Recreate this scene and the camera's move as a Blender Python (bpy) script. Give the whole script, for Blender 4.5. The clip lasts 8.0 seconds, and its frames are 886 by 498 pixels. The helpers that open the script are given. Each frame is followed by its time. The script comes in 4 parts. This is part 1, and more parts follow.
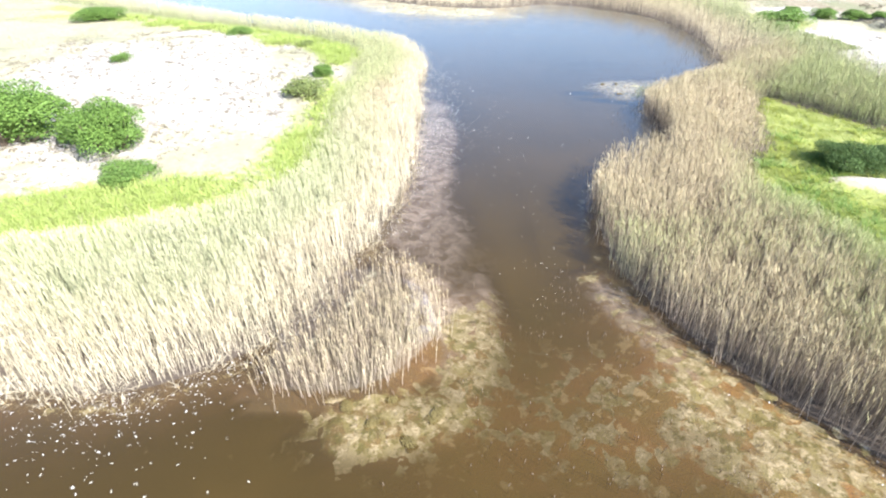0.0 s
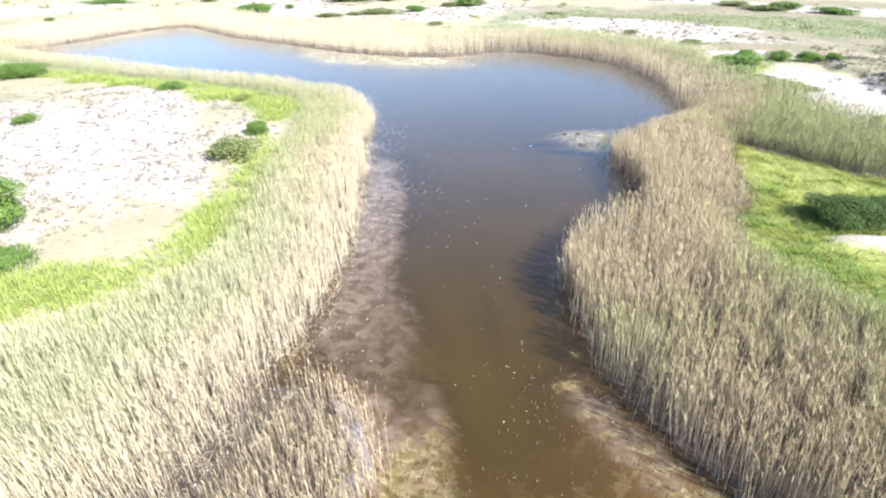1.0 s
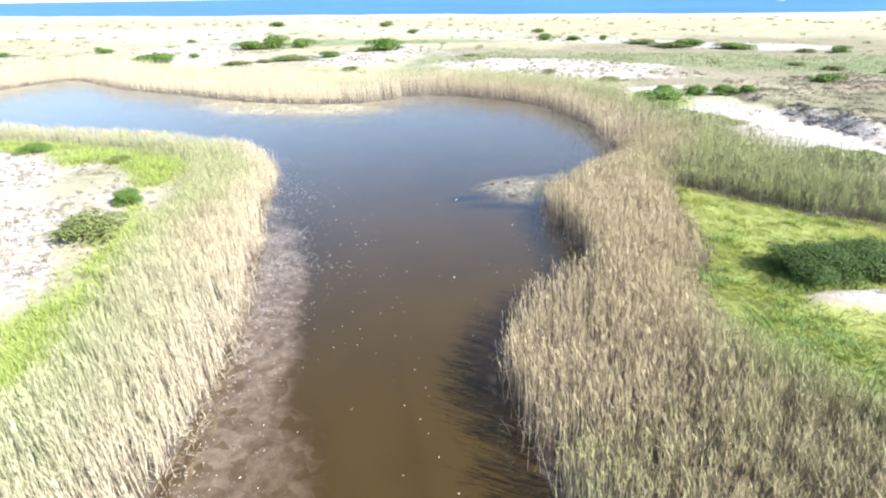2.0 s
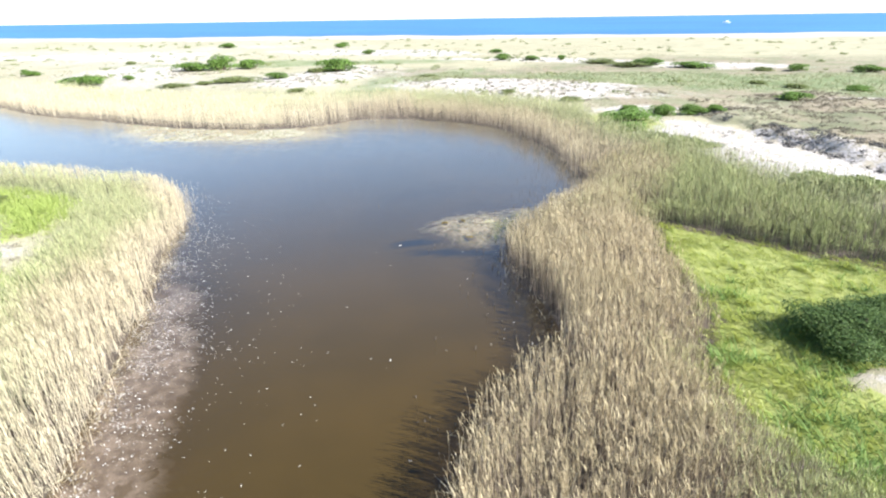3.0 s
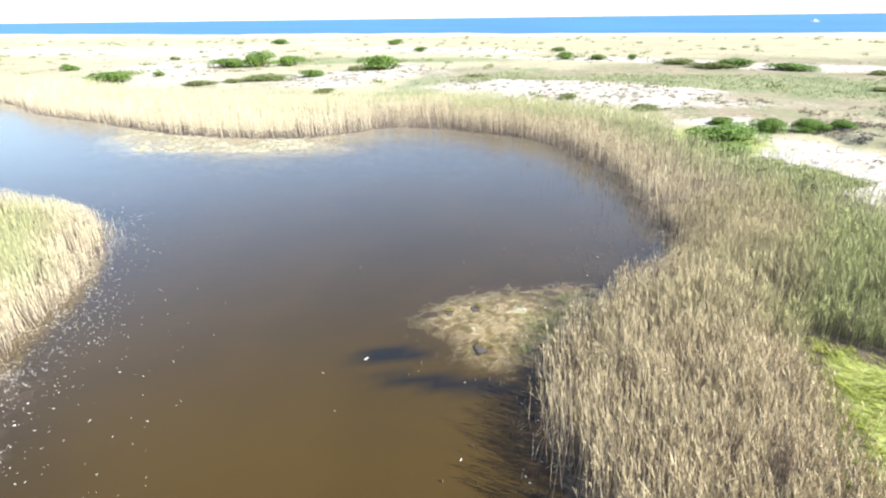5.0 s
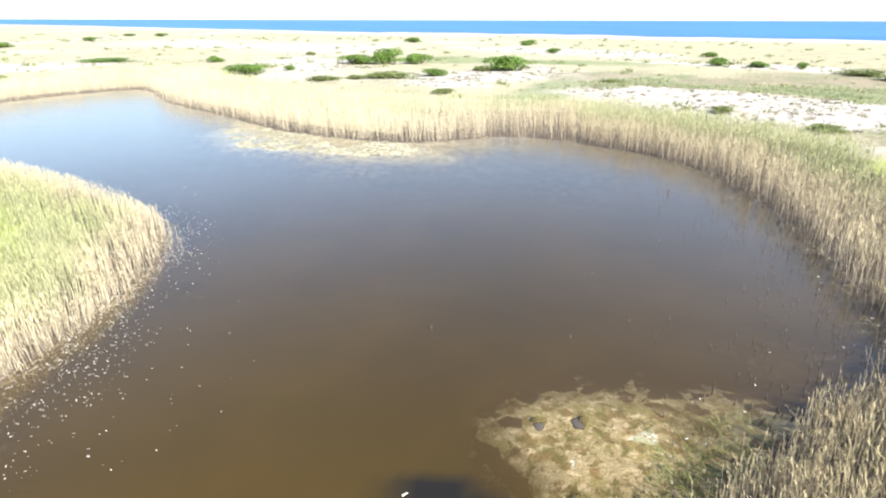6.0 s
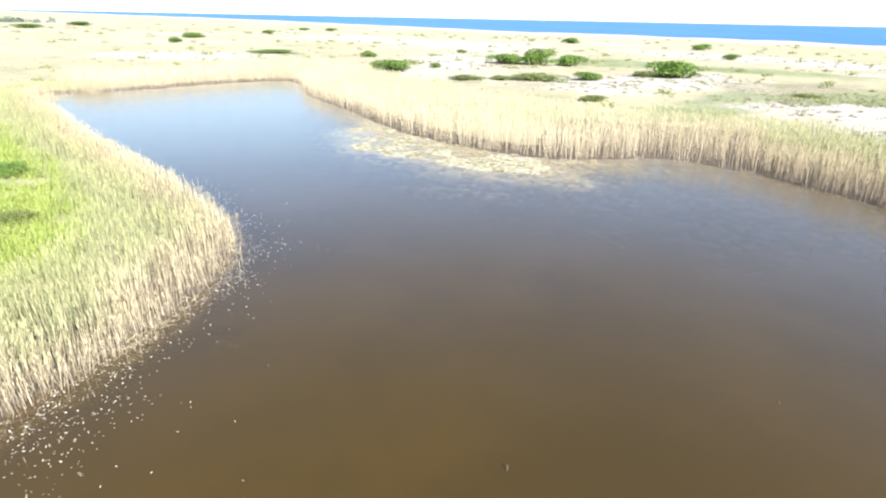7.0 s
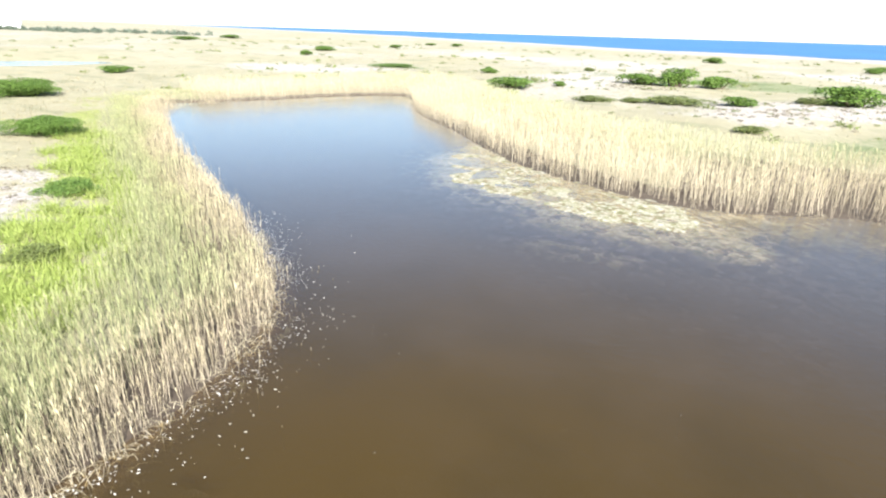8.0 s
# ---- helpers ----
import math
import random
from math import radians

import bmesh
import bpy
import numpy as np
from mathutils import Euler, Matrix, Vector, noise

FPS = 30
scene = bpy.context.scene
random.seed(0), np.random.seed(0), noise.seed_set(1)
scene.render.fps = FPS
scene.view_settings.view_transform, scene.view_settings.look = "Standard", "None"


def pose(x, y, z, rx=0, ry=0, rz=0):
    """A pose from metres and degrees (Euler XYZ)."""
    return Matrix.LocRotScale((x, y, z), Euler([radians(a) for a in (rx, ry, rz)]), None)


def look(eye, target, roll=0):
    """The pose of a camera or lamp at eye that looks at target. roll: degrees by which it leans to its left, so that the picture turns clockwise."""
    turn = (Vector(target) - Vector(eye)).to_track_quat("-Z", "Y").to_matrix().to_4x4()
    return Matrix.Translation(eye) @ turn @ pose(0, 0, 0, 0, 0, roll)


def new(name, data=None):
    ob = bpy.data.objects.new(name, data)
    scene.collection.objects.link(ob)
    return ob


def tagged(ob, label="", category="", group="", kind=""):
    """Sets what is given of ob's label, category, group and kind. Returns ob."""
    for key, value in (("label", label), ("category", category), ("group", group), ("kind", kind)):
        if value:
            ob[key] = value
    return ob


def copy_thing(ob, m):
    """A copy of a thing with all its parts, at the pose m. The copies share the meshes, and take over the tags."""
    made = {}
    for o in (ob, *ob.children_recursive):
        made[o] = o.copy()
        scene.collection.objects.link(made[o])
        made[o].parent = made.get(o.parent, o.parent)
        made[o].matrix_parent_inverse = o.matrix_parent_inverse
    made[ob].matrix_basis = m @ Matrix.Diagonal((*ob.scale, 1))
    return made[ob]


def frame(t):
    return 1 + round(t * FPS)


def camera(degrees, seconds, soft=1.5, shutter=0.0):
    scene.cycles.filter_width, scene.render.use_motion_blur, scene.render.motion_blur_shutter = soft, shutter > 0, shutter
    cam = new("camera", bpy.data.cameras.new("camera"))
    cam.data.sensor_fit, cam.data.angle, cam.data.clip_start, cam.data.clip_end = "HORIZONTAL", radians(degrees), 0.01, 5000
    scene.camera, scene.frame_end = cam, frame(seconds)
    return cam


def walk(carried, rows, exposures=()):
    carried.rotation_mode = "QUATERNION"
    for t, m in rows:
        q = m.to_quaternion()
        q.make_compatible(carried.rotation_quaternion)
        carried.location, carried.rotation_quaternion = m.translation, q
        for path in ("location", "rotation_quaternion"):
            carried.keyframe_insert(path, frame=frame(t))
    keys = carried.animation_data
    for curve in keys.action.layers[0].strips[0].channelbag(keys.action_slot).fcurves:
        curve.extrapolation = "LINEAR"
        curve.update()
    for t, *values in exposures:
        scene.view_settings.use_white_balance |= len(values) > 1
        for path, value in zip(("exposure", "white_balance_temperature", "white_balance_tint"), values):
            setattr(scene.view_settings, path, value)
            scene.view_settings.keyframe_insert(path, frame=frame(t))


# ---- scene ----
cam = camera(77.2, 8.0, 2.1)
PATH = [
    (0, (0.255, 1.247, 15.419), (0.258, 2.924, 14.329), 0.31),
    (0.5, (0.793, 3.974, 14.952), (0.843, 5.692, 13.928), 0.12),
    (1, (1.497, 7.040, 14.447), (1.615, 8.792, 13.489), -0.08),
    (1.5, (2.344, 10.236, 13.992), (2.579, 12.009, 13.097), -0.58),
    (2, (3.304, 13.480, 13.545), (3.658, 15.263, 12.712), -0.85),
    (2.2, (3.743, 14.753, 13.412), (4.135, 16.541, 12.605), -0.78),
    (3.3, (6.966, 22.071, 12.427), (7.460, 23.849, 11.657), -0.84),
    (3.5, (7.472, 23.292, 12.358), (7.969, 25.068, 11.584), -0.82),
    (4, (8.952, 26.261, 12.192), (9.420, 28.044, 11.417), -0.78),
    (4.2, (9.428, 27.565, 12.065), (9.883, 29.352, 11.291), -0.7),
    (5.3, (12.453, 35.247, 11.377), (12.642, 37.083, 10.608), -0.55),
    (5.5, (12.670, 36.657, 11.266), (12.785, 38.501, 10.499), -0.38),
    (6, (13.316, 40.285, 10.932), (13.195, 42.128, 10.165), 0.14),
    (6.5, (13.555, 44.002, 10.731), (13.207, 45.816, 9.963), 0.67),
    (7, (13.500, 47.886, 10.480), (12.907, 49.633, 9.708), 1.14),
    (7.5, (12.457, 51.639, 10.217), (11.655, 53.300, 9.442), 1.61),
    (8, (10.734, 55.734, 10.045), (9.781, 57.333, 9.313), 1.65),
]
walk(cam, [(t, look(eye, target, roll)) for t, eye, target, roll in PATH], exposures=[(0.0, 2.03, 6150, 14), (0.8, 1.85, 6180, 16), (2.0, 1.77, 6250, 14), (3.5, 1.71, 6350, 12), (5.5, 1.78, 6560, 12), (7.0, 1.75, 6640, 11.5), (8.0, 1.64, 6580, 11.5)])

# ---- light ----
SUN_AZIMUTH, SUN_HEIGHT = 132.0, 38.0  # degrees clockwise from +y, and above the horizon
world = bpy.data.worlds.new("sky")
scene.world = world
world.use_nodes = True
sky = world.node_tree.nodes.new("ShaderNodeTexSky")
sky.sky_type, sky.sun_disc = "NISHITA", False
sky.sun_elevation, sky.sun_rotation = radians(SUN_HEIGHT), radians(SUN_AZIMUTH)
sky.air_density, sky.dust_density, sky.ozone_density = 1.0, 0.2, 2.6
world.node_tree.nodes["Background"].inputs["Strength"].default_value = 0.076
world.node_tree.links.new(sky.outputs[0], world.node_tree.nodes["Background"].inputs["Color"])
sun = new("sun", bpy.data.lights.new("sun", "SUN"))
sun.data.energy, sun.data.angle, sun.data.color = 5.0, radians(0.53), (1.0, 0.975, 0.935)
to_sun = Vector((math.sin(radians(SUN_AZIMUTH)) * math.cos(radians(SUN_HEIGHT)), math.cos(radians(SUN_AZIMUTH)) * math.cos(radians(SUN_HEIGHT)), math.sin(radians(SUN_HEIGHT))))
sun.matrix_world = look(to_sun * 200, (0, 0, 0))


# ---- materials ----
class Nodes:
    """A short way to write node trees."""

    def __init__(self, name):
        self.material = bpy.data.materials.new(name)
        self.material.use_nodes = True
        self.tree = self.material.node_tree
        self.tree.nodes.clear()
        self.out = self.tree.nodes.new("ShaderNodeOutputMaterial")

    def put(self, socket, value):
        if isinstance(value, bpy.types.NodeSocket):
            self.tree.links.new(value, socket)
        elif isinstance(value, tuple) and len(value) == 3 and socket.type == "RGBA":
            socket.default_value = (*value, 1.0)
        else:
            socket.default_value = value

    def node(self, kind, out=0, settings=(), **inputs):
        n = self.tree.nodes.new(kind)
        for key, value in dict(settings).items():
            setattr(n, key, value)
        for key, value in inputs.items():
            self.put(n.inputs[int(key[1:])] if key[0] == "i" and key[1:].isdigit() else n.inputs[key.replace("_", " ")], value)
        return n.outputs[out]

    def noise(self, scale, detail=4.0, rough=0.55, where=None, out=0, distort=0.0):
        return self.node("ShaderNodeTexNoise", out, Vector=where or self.place(), Scale=scale, Detail=detail, Roughness=rough, Distortion=distort)

    def place(self):
        return self.node("ShaderNodeNewGeometry", 0)

    def island(self):
        return self.node("ShaderNodeNewGeometry", 8)

    def stretched(self, x, y, z):
        return self.node("ShaderNodeVectorMath", settings={"operation": "MULTIPLY"}, i0=self.place(), i1=(x, y, z))

    def attr(self, name):
        return self.node("ShaderNodeAttribute", 2, {"attribute_name": name})

    def ramp(self, value, low, high):
        return self.node("ShaderNodeMapRange", settings={"interpolation_type": "SMOOTHSTEP"}, Value=value, From_Min=low, From_Max=high)

    def math(self, how, a, b=0.0):
        return self.node("ShaderNodeMath", settings={"operation": how, "use_clamp": False}, i0=a, i1=b)

    def mix(self, factor, a, b):
        n = self.tree.nodes.new("ShaderNodeMix")
        n.data_type = "RGBA"
        for key, value in ((0, factor), (6, a), (7, b)):
            self.put(n.inputs[key], value)
        return n.outputs[2]

    def bump(self, height, strength, distance):
        return self.node("ShaderNodeBump", Height=height, Strength=strength, Distance=distance)

    def surface(self, shader):
        self.tree.links.new(shader, self.out.inputs["Surface"])
        return self.material

    def principled(self, colour, rough, **inputs):
        return self.surface(self.node("ShaderNodeBsdfPrincipled", Base_Color=colour, Roughness=rough, **inputs))


def ground_material():
    n = Nodes("dune_ground")
    fine, mid, wide = n.noise(14.0, 6.0, 0.65), n.noise(1.7, 5.0, 0.6), n.noise(0.16, 4.0)
    dry = n.mix(n.ramp(mid, 0.35, 0.68), (0.32, 0.30, 0.195), (0.26, 0.235, 0.14))
    dry = n.mix(n.ramp(wide, 0.42, 0.62), dry, (0.275, 0.25, 0.155))
    dry = n.mix(n.ramp(n.noise(0.09, 5.0, 0.65, where=n.stretched(1.0, 2.2, 1.0)), 0.52, 0.64), dry, (0.205, 0.20, 0.115))
    dry = n.mix(n.ramp(fine, 0.58, 0.78), dry, (0.15, 0.13, 0.07))
    heath = n.mix(n.ramp(mid, 0.35, 0.65), (0.25, 0.205, 0.14), (0.17, 0.145, 0.085))
    heath = n.mix(n.ramp(wide, 0.4, 0.6), heath, (0.15, 0.155, 0.08))
    heath = n.mix(n.ramp(fine, 0.55, 0.75), heath, (0.075, 0.065, 0.04))
    swale = n.mix(n.ramp(mid, 0.35, 0.65), (0.155, 0.185, 0.08), (0.20, 0.205, 0.11))
    swale = n.mix(n.ramp(wide, 0.45, 0.6), swale, (0.12, 0.155, 0.06))
    sand = n.mix(n.ramp(fine, 0.4, 0.7), (0.42, 0.39, 0.36), (0.34, 0.315, 0.28))
    sand = n.mix(n.ramp(n.noise(3.1, 6.0, 0.75), 0.49, 0.58), sand, (0.22, 0.20, 0.15))
    sand = n.mix(n.ramp(n.noise(0.7, 4.0, 0.6), 0.50, 0.68), sand, (0.34, 0.30, 0.22))
    green = n.mix(n.ramp(mid, 0.35, 0.65), (0.20, 0.235, 0.06), (0.26, 0.28, 0.08))
    green = n.mix(n.ramp(fine, 0.55, 0.75), green, (0.11, 0.12, 0.045))
    mud = n.mix(n.ramp(mid, 0.4, 0.65), (0.065, 0.048, 0.033), (0.10, 0.078, 0.055))
    mud = n.mix(n.ramp(fine, 0.5, 0.75), mud, (0.035, 0.026, 0.018))
    south = n.math("MULTIPLY", n.ramp(n.node("ShaderNodeSeparateXYZ", 1, Vector=n.place()), 24.0, 15.0), n.ramp(n.node("ShaderNodeSeparateXYZ", 0, Vector=n.place()), -3.0, 3.0))
    bed = n.mix(n.ramp(n.noise(0.5, 5.0, 0.6), 0.35, 0.65), n.mix(south, (0.11, 0.078, 0.045), (0.245, 0.15, 0.07)), n.mix(south, (0.09, 0.07, 0.04), (0.20, 0.15, 0.06)))
    bed = n.mix(n.ramp(n.noise(1.5, 6.0, 0.6, distort=0.2), 0.55, 0.63), bed, n.mix(south, bed, (0.42, 0.355, 0.235)))
    bed = n.mix(n.ramp(n.noise(6.0, 5.0, 0.65), 0.62, 0.70), bed, (0.08, 0.06, 0.03))
    warped = n.node("ShaderNodeVectorMath", settings={"operation": "ADD"}, i0=n.place(), i1=n.node("ShaderNodeVectorMath", settings={"operation": "SCALE"}, i0=n.noise(1.3, 3.0, out=1), Scale=0.7))
    shade = n.node("ShaderNodeTexVoronoi", 1, Vector=warped, Scale=1.9)
    tone = n.node("ShaderNodeSeparateColor", 0, Color=shade)
    mat_noise = n.math("ADD", n.math("MULTIPLY", n.noise(1.2, 7.0, 0.62, distort=0.6), 0.6), n.math("MULTIPLY", tone, 0.4))
    fleck = n.noise(5.5, 6.0, 0.72)
    blotch = n.math("ADD", n.noise(2.4, 6.0, 0.68, distort=0.25), n.math("MULTIPLY", n.math("SUBTRACT", tone, 0.5), 0.16))
    plate = n.mix(n.ramp(n.noise(0.8, 5.0, 0.65), 0.42, 0.62), (0.31, 0.295, 0.22), (0.245, 0.24, 0.125))
    plate = n.mix(n.ramp(n.noise(3.1, 6.0, 0.72), 0.50, 0.60), plate, (0.47, 0.45, 0.37))
    hollow = n.mix(n.ramp(n.noise(1.5, 4.0), 0.4, 0.6), (0.19, 0.15, 0.08), (0.125, 0.125, 0.05))
    mat = n.mix(n.ramp(blotch, 0.40, 0.55), hollow, plate)
    mat = n.mix(n.ramp(fleck, 0.57, 0.65), mat, (0.12, 0.105, 0.06))
    jitter = n.math("MULTIPLY", n.math("SUBTRACT", n.math("ADD", mid, n.math("MULTIPLY", fine, 0.8)), 0.9), 1.5)

    def zone(name):
        return n.ramp(n.math("ADD", n.attr(name), jitter), 0.36, 0.64)

    colour = n.mix(zone("heath"), dry, heath)
    colour = n.mix(zone("swale"), colour, swale)
    colour = n.mix(zone("sand"), colour, sand)
    colour = n.mix(zone("green"), colour, green)
    colour = n.mix(zone("mud"), colour, mud)
    colour = n.mix(zone("bed"), colour, bed)
    shelf = n.mix(n.ramp(n.noise(2.0, 6.0, 0.65), 0.35, 0.65), (0.185, 0.163, 0.164), (0.33, 0.30, 0.308))
    shelf = n.mix(n.ramp(fine, 0.56, 0.72), shelf, (0.12, 0.09, 0.06))
    colour = n.mix(n.ramp(n.math("ADD", n.attr("shelf"), n.math("MULTIPLY", n.math("SUBTRACT", mat_noise, 0.5), 1.2)), 0.3, 0.95), colour, shelf)
    colour = n.mix(n.ramp(n.math("ADD", n.attr("mat"), n.math("MULTIPLY", n.math("SUBTRACT", mat_noise, 0.5), 1.6)), 0.4, 0.62), colour, mat)
    return n.principled(colour, 0.95, Normal=n.bump(n.math("ADD", fine, mid), 0.6, 0.12))


def water_material():
    """Turbid water, coloured paler in the northern bay: what is under it fades into brown with depth, and the sky is
    mirrored on top.
    """
    n = Nodes("pond_water")
    depth = n.attr("depth")
    clear = n.math("POWER", 2.718, n.math("MULTIPLY", depth, -3.0))
    murk = n.mix(n.ramp(n.noise(0.12, 4.0, 0.6), 0.35, 0.65), (0.043, 0.0282, 0.0078), (0.052, 0.0332, 0.0088))
    bay = n.math("ADD", n.node("ShaderNodeSeparateXYZ", 1, Vector=n.place()), n.math("MULTIPLY", n.math("SUBTRACT", n.noise(0.09, 5.0, 0.65), 0.5), 40.0))
    murk = n.mix(n.ramp(bay, 63.0, 92.0), murk, (0.063, 0.046, 0.027))
    # the murk is coloured darker over the deep channels
    murk = n.mix(n.attr("channel_tint"), murk, (0.012, 0.011, 0.009))
    body = n.node("ShaderNodeMixShader", i0=clear, i1=n.node("ShaderNodeBsdfDiffuse", Color=murk), i2=n.node("ShaderNodeBsdfTransparent", Color=(0.86, 0.78, 0.64)))
    wave = n.bump(n.noise(3.0, 3.0, 0.6, where=n.stretched(1.0, 1.5, 1.0)), 0.25, 0.05)
    top = n.node("ShaderNodeBsdfGlossy", Color=(0.95, 0.95, 0.95), Roughness=0.16, Normal=wave)
    glance = n.node("ShaderNodeLayerWeight", 1, Blend=0.5, Normal=wave)
    gloss = n.math("ADD", n.math("MULTIPLY", n.math("POWER", glance, 3.72), 0.98), 0.02)
    return n.surface(n.node("ShaderNodeMixShader", i0=gloss, i1=body, i2=top))


def sea_material():
    n = Nodes("sea_water")
    colour = n.mix(n.ramp(n.noise(0.004, 4.0, 0.6), 0.4, 0.6), (0.032, 0.122, 0.245), (0.038, 0.147, 0.285))
    wave = n.bump(n.noise(0.35, 5.0, 0.65), 0.5, 0.6)
    return n.principled(colour, 0.45, IOR=1.33, Normal=wave)


def reed_material():
    n = Nodes("reed")
    r = n.island()
    straw = n.mix(n.ramp(r, 0.1, 0.9), (0.21, 0.16, 0.088), (0.68, 0.58, 0.36))
    straw = n.mix(n.ramp(n.noise(0.35, 3.0), 0.40, 0.66), straw, (0.44, 0.37, 0.22))
    leafy = n.mix(n.ramp(r, 0.1, 0.9), (0.18, 0.215, 0.08), (0.43, 0.46, 0.20))
    colour = n.mix(n.ramp(n.math("ADD", n.attr("leafy"), n.math("MULTIPLY", n.math("SUBTRACT", r, 0.5), 0.5)), 0.3, 0.75), straw, leafy)
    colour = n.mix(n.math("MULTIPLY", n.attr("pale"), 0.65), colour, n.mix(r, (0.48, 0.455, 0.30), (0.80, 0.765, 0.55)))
    # dead stem browns, darkened further to put the stand's inner shade into the colour
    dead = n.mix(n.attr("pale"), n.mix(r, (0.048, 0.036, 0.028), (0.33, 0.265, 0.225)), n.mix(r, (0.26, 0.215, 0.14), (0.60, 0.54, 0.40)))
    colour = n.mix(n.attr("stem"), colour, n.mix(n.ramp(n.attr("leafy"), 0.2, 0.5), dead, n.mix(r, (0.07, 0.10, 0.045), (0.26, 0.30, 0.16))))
    back = n.node("ShaderNodeBsdfTranslucent", Color=colour)
    front = n.node("ShaderNodeBsdfPrincipled", Base_Color=colour, Roughness=0.6, Specular_IOR_Level=0.25)
    return n.surface(n.node("ShaderNodeMixShader", i0=0.22, i1=front, i2=back))


def leaf_material(name, dark, light, translucent=0.2):
    n = Nodes(name)
    colour = n.mix(n.island(), dark, light)
    colour = n.mix(n.ramp(n.noise(1.3, 3.0), 0.4, 0.7), colour, tuple(0.5 * (a + b) * 1.15 for a, b in zip(dark, light)))
    back = n.node("ShaderNodeBsdfTranslucent", Color=colour)
    front = n.node("ShaderNodeBsdfPrincipled", Base_Color=colour, Roughness=0.6, Specular_IOR_Level=0.2)
    return n.surface(n.node("ShaderNodeMixShader", i0=translucent, i1=front, i2=back))


def plain_material(name, colour, other, rough, scale=20.0):
    n = Nodes(name)
    return n.principled(n.mix(n.noise(scale, 4.0), colour, other), rough)


GROUND, WATER, SEA, REED = ground_material(), water_material(), sea_material(), reed_material()
SHRUB_DARK = leaf_material("shrub_leaf", (0.055, 0.11, 0.02), (0.165, 0.26, 0.055))
SHRUB_DEEP = leaf_material("deep_shrub_leaf", (0.03, 0.062, 0.016), (0.10, 0.15, 0.04))
WILLOW = leaf_material("willow_leaf", (0.075, 0.15, 0.03), (0.19, 0.28, 0.07), 0.3)
SHRUB_OLIVE = leaf_material("olive_leaf", (0.09, 0.12, 0.04), (0.19, 0.22, 0.07))
SCRUB = leaf_material("scrub_leaf", (0.115, 0.10, 0.07), (0.24, 0.21, 0.15))
# scrub with the scarp's shade put into its dark grey
SCRUB_SHADED = leaf_material("shaded_scrub_twig", (0.05, 0.05, 0.05), (0.15, 0.14, 0.13))
GRASS = leaf_material("meadow_blade", (0.13, 0.18, 0.025), (0.30, 0.325, 0.055), 0.3)
GRASS_BRIGHT = leaf_material("bank_blade", (0.19, 0.26, 0.055), (0.39, 0.45, 0.13), 0.3)
STRAW = leaf_material("straw_blade", (0.27, 0.24, 0.14), (0.44, 0.40, 0.26), 0.25)
STRAW_PALE = leaf_material("pale_straw_blade", (0.34, 0.30, 0.19), (0.66, 0.60, 0.43), 0.25)
SWALE_BLADE = leaf_material("swale_blade", (0.17, 0.20, 0.09), (0.28, 0.28, 0.16), 0.3)
LITTER = leaf_material("floating_leaf", (0.38, 0.36, 0.30), (0.74, 0.73, 0.68), 0.1)
BARK_WEED = leaf_material("weed_leaf", (0.11, 0.085, 0.03), (0.18, 0.145, 0.055), 0.1)
# distance haze is mixed into this greyed leaf colour
HAZY_LEAF = leaf_material("hazy_wood_leaf", (0.085, 0.115, 0.085), (0.16, 0.19, 0.14))
DARK_STEM = plain_material("wet_stem", (0.035, 0.03, 0.024), (0.07, 0.06, 0.048), 0.7)
BARK = plain_material("bark", (0.16, 0.12, 0.08), (0.09, 0.07, 0.05), 0.9)


# ---- plan ----
WEST_SHORE = [(-24, 14.0), (-16, 15.3), (-13, 15.2), (-10.7, 15.5), (-8.1, 16.9), (-6.3, 18.7), (-4.9, 22), (-4.0, 24.9), (-2.9, 27.6), (-2.0, 33), (-1.7, 40), (-1.75, 48), (-1.9, 55),
              (-1.8, 60.6), (-2.6, 65.2), (-5.0, 69.2), (-9.7, 72.6), (-18, 77.2), (-32, 84.2), (-45, 91.5), (-58, 100)]
NORTH_SHORE = [(-57.5, 106), (-53.5, 113), (-49.5, 124), (-42, 131), (-30.5, 117), (-20, 108.3), (-12, 101.3), (-5, 96.2), (3.8, 93.0), (9.5, 93.4), (15.5, 96.2), (19.5, 95.4),
               (24.2, 92.3), (28.6, 88), (30.8, 83), (31.6, 76), (31.0, 68), (29.6, 61.8)]
EAST_SHORE = [(28.4, 58.2), (26.2, 55.9), (23.2, 53.9), (21.1, 51.9), (19.2, 50.0), (17.6, 48.0), (16.9, 46.0), (16.6, 43.8), (16.7, 41), (16.3, 38.4), (15.4, 36.3), (13.7, 34.8), (11.7, 33.7), (10.2, 32.5), (9.3, 30.6), (8.8, 27.4), (8.7, 24.2), (9.4, 21.2),
              (10.8, 18), (12.5, 15.3), (15.2, 11.6), (20, 4), (24, -12)]
SOUTH_SHORE = [(0, -20), (-40, -14), (-34, 6)]
WEST_INNER = [(-66, 97), (-55, 90), (-38, 80), (-24, 73), (-15.4, 67.6), (-10.7, 63.6), (-9.2, 60.2), (-8.8, 54), (-8.8, 48.5), (-8.9, 39.5), (-8.8, 34.5), (-9.9, 31.2),
              (-11.4, 29), (-14.2, 26.8), (-17.6, 25.2), (-22, 24), (-36, 18)]
EAST_INNER = [(30, -8), (25, 12), (21.4, 23), (20.0, 27), (18.9, 31.0), (20.0, 34.8), (23.0, 38.5), (24.4, 43.2), (27.8, 48.2), (31.4, 44), (34, 40.3), (40, 34)]
